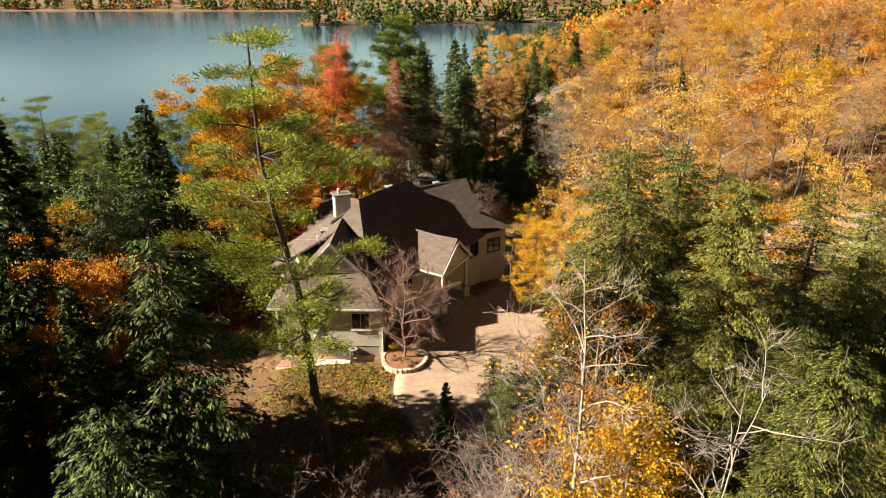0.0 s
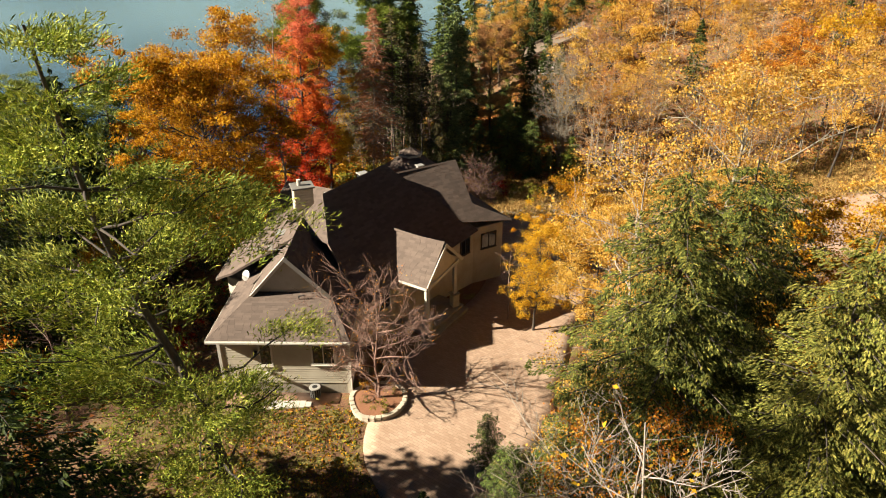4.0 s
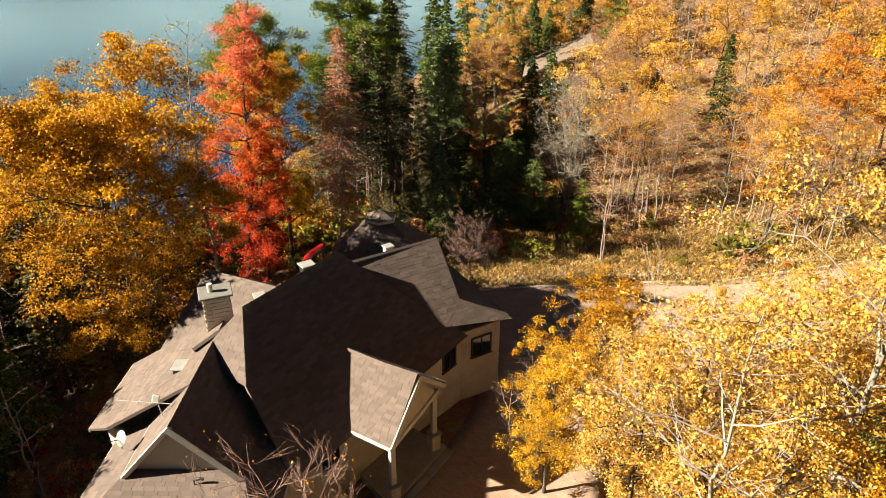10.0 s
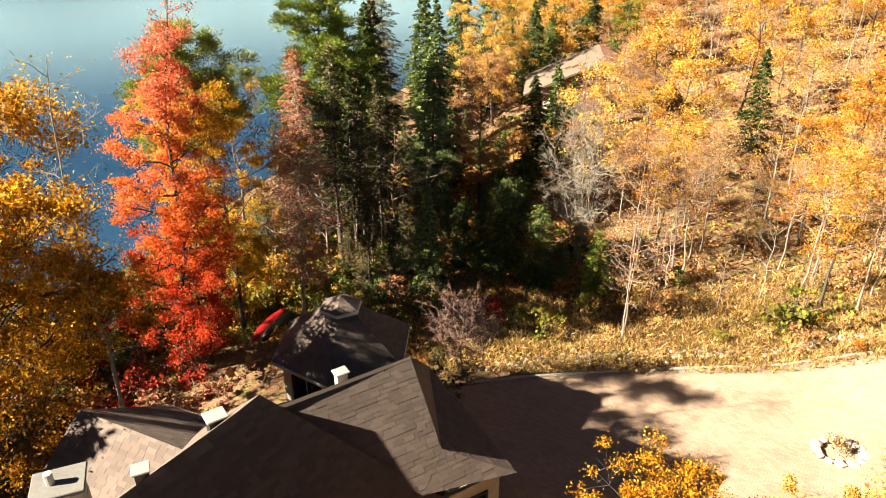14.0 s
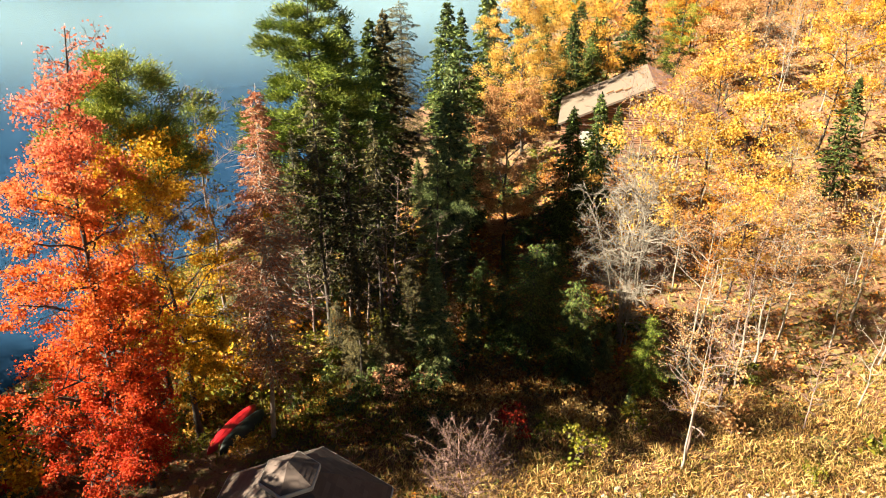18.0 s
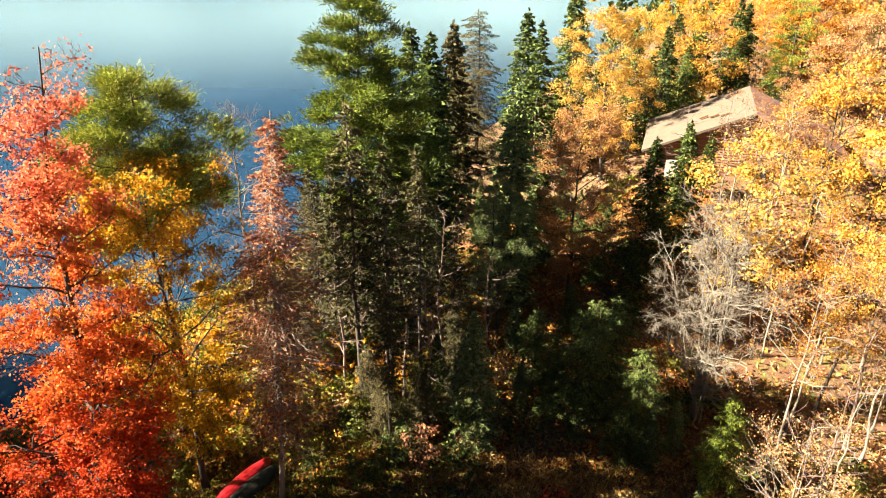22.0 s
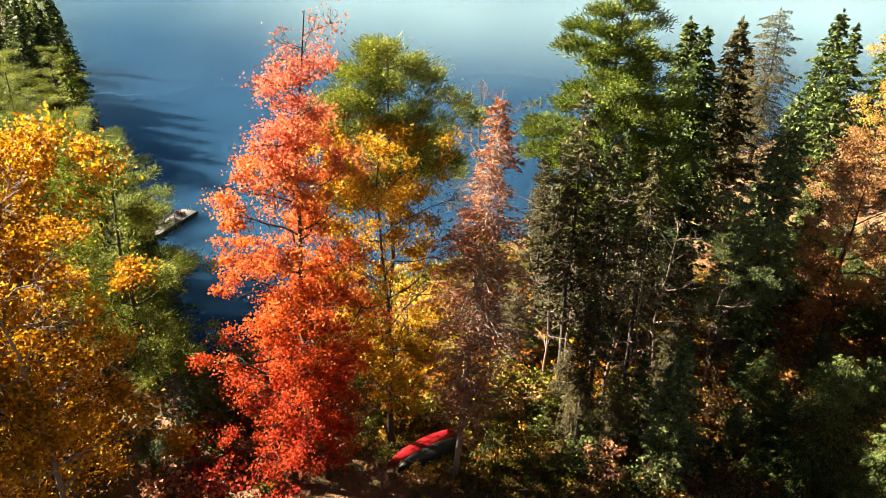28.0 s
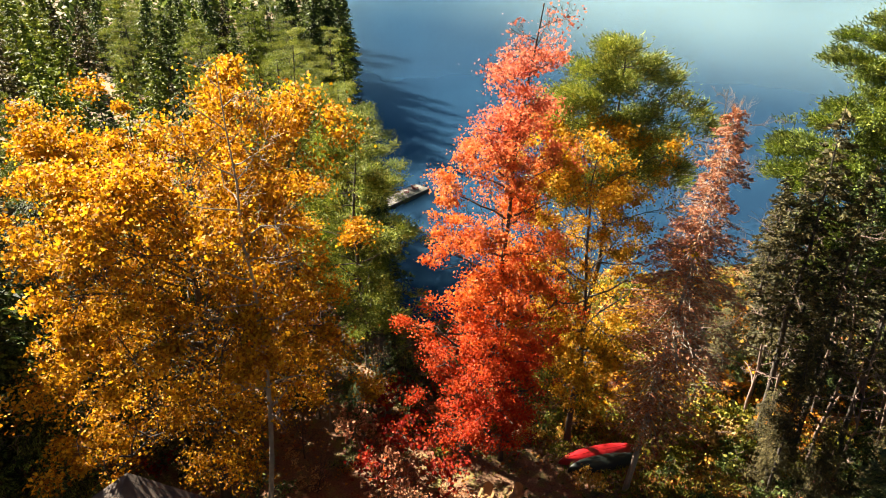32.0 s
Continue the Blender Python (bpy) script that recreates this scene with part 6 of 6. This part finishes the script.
for k in range(9):
    x = -11.6 + 0.42 * k
    part("slab", box(x, 52.05 + 0.05 * k + rs2.uniform(-0.06, 0.06), 0.0, x + 0.40, 53.0 + rs2.uniform(-0.05, 0.1), 0.07 + rs2.uniform(0, 0.02), 0.01), patio, "pale stone slab", SLAB)
for k in range(10):
    x = -14.1 + 0.34 * k
    part("brick_step", turned(box(-0.15, -0.9, 0.0, 0.15, 0.7, 0.06 + rs2.uniform(0, 0.03), 0.01), pose(x + 0.3, 52.6 + 0.06 * k, 0, 0, 0, -14 + rs2.uniform(-3, 3))), patio, "", BRICK)

# stone planter with its soil and plants
planter = thing("planter", -3.1, 53.0, gz(-3.1, 53.0), "raised kidney-shaped stone planter with bare soil", "planter")
ring = [((1.85 + 0.12 * math.sin(3 * a)) * math.cos(a), (1.95 + 0.15 * math.sin(2 * a + 0.6)) * math.sin(a)) for a in [k * math.tau / 30 for k in range(30)]]
soil = bmesh.new()
soil.faces.new([soil.verts.new((x * 0.96, y * 0.96, 0.30)) for x, y in ring])
bmesh.ops.poke(soil, faces=soil.faces[:])
for v in soil.verts:
    if abs(v.co.x) < 0.1 and abs(v.co.y) < 0.1:
        v.co.z = 0.42
part("soil", soil, planter, "reddish mulch soil", plain("mulch", (0.16, 0.06, 0.03), (0.40, 0.19, 0.10), 0.95, 9.0, 0.9, 0.04))
for k in range(30):
    x, y = ring[k]
    a = math.degrees(math.atan2(y, x))
    for lay in range(2):
        part("block", turned(box(-0.16, -0.215 + 0.03 * lay, 0, 0.16, 0.185, 0.2, 0.015), pose(x * 1.02, y * 1.02, 0.205 * lay - 0.02, 0, 0, a + 90 * 0 + rs2.uniform(-3, 3))), planter, "", KERB)
for x, y, h, c, l in ((-2.7, 51.9, 0.9, "olive", "clump of green perennials in the planter"), (-4.0, 54.2, 0.9, "yellow", "small yellow-leaved plant in the planter"), (-2.2, 53.9, 0.7, "olive", "low green plant in the planter"), (-3.9, 52.6, 0.6, "olive", "low green plant in the planter")):
    t = tree("bush", x, y, h, l, c)
    t.location.z += 0.32


# ---- stones along the court ----
border = tagged(new("rock_border"), "band of pale rubble stones along the court", "stones", kind="structure")
GRAVEL = plain("rubble_stone", (0.38, 0.34, 0.28), (0.70, 0.64, 0.54), 0.9, 4.0, 0.6, 0.02)
rocks = []
for k in range(6):
    me = bpy.data.meshes.new("stone")
    b = rock(k, 0.2)
    b.to_mesh(me)
    b.free()
    me.materials.append(GRAVEL)
    rocks.append(me)
for k in range(290):
    u = rs2.uniform(0, 1) ** 0.9
    x = 7.0 + 36 * u
    y = float(np.interp(x, [7, 13, 22, 30, 43], [92.9, 94.0, 94.9, 95.5, 96.1])) + rs2.gauss(0, 0.42)
    s = rs2.uniform(0.5, 1.5)
    ob = part("stone", rocks[k % 6], border)
    ob.matrix_world = pose(x, y, gz(x, y) + 0.05, rs2.uniform(0, 40), rs2.uniform(0, 40), rs2.uniform(0, 360)) @ Matrix.Diagonal((s, s, s, 1))
island = thing("rock_ring", 30.6, 82.6, gz(30.6, 82.6), "ring of boulders with a shrub in the court", "stones")
for k in range(13):
    a = k * math.tau / 13
    ob = part("boulder", rocks[k % 6], island)
    s = rs2.uniform(1.4, 2.6)
    ob.matrix_local = pose(1.5 * math.cos(a), 1.2 * math.sin(a), 0.15, 0, 0, rs2.uniform(0, 360)) @ Matrix.Diagonal((s, s, s * 0.9, 1))
tree("bush", 30.6, 82.6, 1.3, "dry yellow shrub inside the ring of boulders", "straw")


# ---- canoes ----
def canoe(x, y, heading, length, mat, label, tilt=0.0):
    """An overturned canoe on the ground."""
    t = thing("canoe", x, y, gz(x, y) + 0.02, label, "canoe")
    t.matrix_world = pose(x, y, gz(x, y) + 0.02, 0, tilt, heading)
    n, k = 25, 11
    v = []
    for i in range(n):
        u = -1 + 2 * i / (n - 1)
        half = 0.68 * (1 - abs(u) ** 2.6) ** 0.9 + 0.012
        keel = 0.66 - 0.05 * u**2 - 0.25 * max(0, abs(u) - 0.86) / 0.14
        rim = 0.02 - 0.0 * u
        lift = 0.0
        for j in range(k):
            a = math.pi * j / (k - 1)
            v.append((half * math.cos(a), u * length / 2 * (1 - 0.015 * math.sin(a)), rim + lift + (keel - rim) * math.sin(a) ** 0.7))
    q = [(i * k + j, i * k + j + 1, (i + 1) * k + j + 1, (i + 1) * k + j) for i in range(n - 1) for j in range(k - 1)]
    hull = mesh_np("hull", v, np.array(q), None, True)
    part("hull", hull, t, "", mat)
    for s in (-1, 1):
        part("gunwale", rod([(s * (0.68 * (1 - abs(u) ** 2.6) ** 0.9 + 0.015), u * length / 2, 0.02) for u in np.linspace(-0.98, 0.98, 15)], 0.022, 5), t, "dark gunwale rail", MAT["darkmetal"])
    part("keel_strip", rod([(0, u * length / 2, 0.66 - 0.05 * u**2) for u in np.linspace(-0.8, 0.8, 9)], 0.014, 5), t, "", mat)


RED = plain("canoe_red", (0.55, 0.010, 0.02), (0.75, 0.03, 0.04), 0.35, 3.0, 0.05, 0.004)
GREEN = plain("canoe_green", (0.008, 0.018, 0.017), (0.02, 0.035, 0.032), 0.6, 3.0, 0.05, 0.004)
canoe(-11.9, 101.0, -19.5, 5.7, RED, "red canoe lying overturned on the ground", 8)
canoe(-11.0, 100.6, -21.0, 5.0, GREEN, "dark green canoe lying overturned beside a red one")


# ---- wooden lawn chairs ----
def lawn_chair(x, y, z, rz, mat, label):
    t = thing("lawn_chair", x, y, z, label, "chair", rz=rz)
    for k in range(5):
        part("seat_slat", turned(box(-0.28, -0.055, -0.012, 0.28, 0.055, 0.012), pose(0, -0.28 + 0.12 * k, 0.40 - 0.035 * k, -14, 0, 0)), t, "", mat)
    for k in range(5):
        part("back_slat", turned(box(-0.05, -0.012, 0.0, 0.05, 0.012, 0.85 - 0.05 * abs(k - 2)), pose(-0.23 + 0.115 * k, 0.28, 0.26, -24, 0, 0)), t, "", mat)
    for s in (-1, 1):
        part("arm", box(s * 0.38 - 0.07, -0.40, 0.56, s * 0.38 + 0.07, 0.36, 0.585), t, "", mat)
        part("front_leg", box(s * 0.34 - 0.02, -0.36, 0, s * 0.34 + 0.02, -0.26, 0.56), t, "", mat)
        part("back_leg", turned(box(s * 0.31 - 0.02, -0.03, -0.02, s * 0.31 + 0.02, 0.03, 0.95), pose(0, -0.3, 0.38, -113, 0, 0)), t, "", mat)


lawn_chair(-12.8, 92.2, gz(-12.8, 92.2), 35, MAT["stain"], "weathered golden wooden lawn chair under the maples")
lawn_chair(-11.7, 93.5, gz(-11.7, 93.5), 20, MAT["stain"], "weathered golden wooden lawn chair under the maples")

# ---- floating dock with its chairs ----
DARK = plain("dock_float", (0.015, 0.017, 0.02), (0.05, 0.05, 0.055), 0.6, 3.0, 0.1, 0.01)
DECK = plain("dock_boards", (0.20, 0.185, 0.17), (0.36, 0.34, 0.31), 0.8, 4.0, 0.4, 0.01)
dock = thing("floating_dock", -66.4, 119.2, LAKE_Z, "grey floating dock with two red chairs on the lake", "dock", rz=16)
for s in (-1, 1):
    part("float", rod([(s * 1.0, -4.2, 0.12), (s * 1.0, -4.0, 0.14), (s * 1.0, 4.0, 0.14), (s * 1.0, 4.3, 0.2)], [0.2, 0.36, 0.36, 0.15], 12), dock, "dark pontoon float", DARK)
for k in range(28):
    part("board", box(-1.35, -4.2 + 0.3 * k, 0.5, 1.35, -4.2 + 0.3 * k + 0.28, 0.56), dock, "", DECK)
for s in (-1, 1):
    part("side_rail", box(s * 1.35 - 0.04, -4.2, 0.28, s * 1.35 + 0.04, 4.2, 0.62), dock, "dark side rail", DARK)
    part("ladder_rail", rod([(s * 0.22, 4.2, 0.0), (s * 0.22, 4.25, 1.2), (s * 0.22, 4.0, 1.35), (s * 0.22, 3.8, 0.6)], 0.025, 6), dock, "", MAT["palemetal"])
CHAIR_RED = plain("chair_red", (0.16, 0.01, 0.015), (0.30, 0.03, 0.03), 0.6, 4.0, 0.2, 0.01)
for oy, rz in ((0.4, 150), (2.2, 190)):
    w = dock.matrix_world @ Vector((0.2, oy, 0.56))
    lawn_chair(w.x, w.y, w.z, rz, CHAIR_RED, "dark red chair on the floating dock")


# ---- the neighbouring log house ----
far_house = tagged(new("log_house"), "log-sided house with a tan shingle roof among the trees", "house")
g2 = gz(22, 152)
F, Rg, Bk, Rb = Vector((16.6, 150, 6.1)), Vector((27.5, 149, 11.0)), Vector((18.6, 163, 6.1)), Vector((29.5, 162, 11.0))
E2, E3 = Vector((37.5, 147.8, 6.3)), Vector((39.5, 161, 6.3))
MAT["tan"] = plain("tan_shingles", (0.12, 0.088, 0.064), (0.22, 0.168, 0.125), 0.9, 6.0, 0.4, 0.02)
PINK = plain("red_roof", (0.36, 0.17, 0.14), (0.55, 0.30, 0.25), 0.85, 6.0, 0.4, 0.02)
west_roof = part("roof", prism([F + Vector((-0.6, -0.9, -0.25)), Rg + Vector((0, -0.9, 0)), Rb, Bk + Vector((-0.6, 0, -0.25))], 0.25), far_house, "tan shingle roof slope", MAT["tan"])
part("roof", prism([Rg + Vector((0.02, -0.9, 0)), E2 + Vector((0.6, -0.9, -0.2)), E3 + Vector((0.6, 0, -0.2)), Rb], 0.25), far_house, "dull red shingle roof slope", PINK)
for k in range(3):
    p = F.lerp(Rg, 0.55 + 0.09 * k) + Vector((0.5, 4.0 - 0.8 * k, 0.08))
    part("roof_vent", turned(box(-0.5, -0.15, 0, 0.5, 0.15, 0.2), pose(p.x, p.y, p.z, 0, -24, 0)), west_roof, "", MAT["log"])
lz = g2 - 1.5
for a, b in ((F, Rg), (Rg, E2)):
    d = (b - a)
    k = 0
    while lz + 0.3 * k < max(a.z, b.z) - 0.35:
        z = lz + 0.3 * k
        lo = 0.0 if z < a.z - 0.45 else (z + 0.45 - a.z) / (b.z - a.z) if b.z > a.z else 0.0
        hi = 1.0 if z < b.z - 0.45 else (a.z - z - 0.45) / (a.z - b.z) if b.z < a.z else 1.0
        if hi > lo + 0.03:
            p, q = a + d * lo, a + d * hi
            part("log", rod([(p.x, p.y, z), (q.x, q.y, z)], 0.165, 8), far_house, "", MAT["log"])
        k += 1
part("back_wall", prism([(F.x + 0.3, F.y + 0.3, lz), (F.x + 0.5, F.y + 0.3, lz), (Bk.x + 0.5, Bk.y, lz), (Bk.x + 0.3, Bk.y, lz)], -(F.z - 0.42 - lz)), far_house, "", MAT["log"])
part("end_wall", prism([(E2.x - 0.3, E2.y + 0.3, lz), (E2.x, E2.y + 0.3, lz), (E3.x, E3.y, lz), (E3.x - 0.3, E3.y, lz)], -(E2.z - 0.42 - lz)), far_house, "", MAT["log"])
yaw2 = math.degrees(math.atan2(-1.0, 10.9))
dm = pose(20.6, 149.42, g2 + 0.1, 0, 0, yaw2)
gd = part("garage_door", turned(box(-1.6, -0.12, 0.0, 1.6, 0.0, 2.1, 0.02), dm), far_house, "pale garage door", MAT["trim"])
for k in range(4):
    part("door_panel", turned(box(-1.52, -0.15, 0.06 + 0.51 * k, 1.52, -0.12, 0.5 + 0.51 * k), dm), gd, "", MAT["trim"])
window(far_house, (33.0, 148.05, g2 + 1.2), math.degrees(math.atan2(-1.2, 10)), 1.3, 1.2, 1, "darkmetal")
window(far_house, (29.5, 148.55, g2 + 1.2), math.degrees(math.atan2(-1.2, 10)), 1.1, 1.2, 1, "darkmetal")
for x, y, k, h, l, m in ((22.5, 143.5, "spruce", 7.5, "young spruce before the log house", "spruce"), (27.5, 144.5, "bare", 12, "leafless tree before the log house", None), (24.5, 147, "bare", 11, "leafless tree at the log house gable", None), (30, 143, "thin", 13, "slim pink-leaved tree before the log house", "pinkish"), (34, 144, "thin", 13, "slim pink-leaved tree before the log house", "pinkish"),
                         (20, 141, "spruce", 5, "young spruce before the log house", "spruce"), (12.5, 148, "bush", 3, "yellow-green shrub beside the log house", "olive"), (14, 152, "bush", 3.2, "yellow-green shrub beside the log house", "olive"), (26, 138, "bare", 10, "leafless tree before the log house", None), (23, 170, "spruce", 15, "dark spruce behind the log house", "spruce"), (30, 172, "spruce", 17, "dark spruce behind the log house", "spruce"), (18, 168, "spruce", 14, "dark spruce behind the log house", "spruce"), (36, 170, "pine", 17, "green pine behind the log house", "pine")):
    tree(k, x, y, h, l, m)
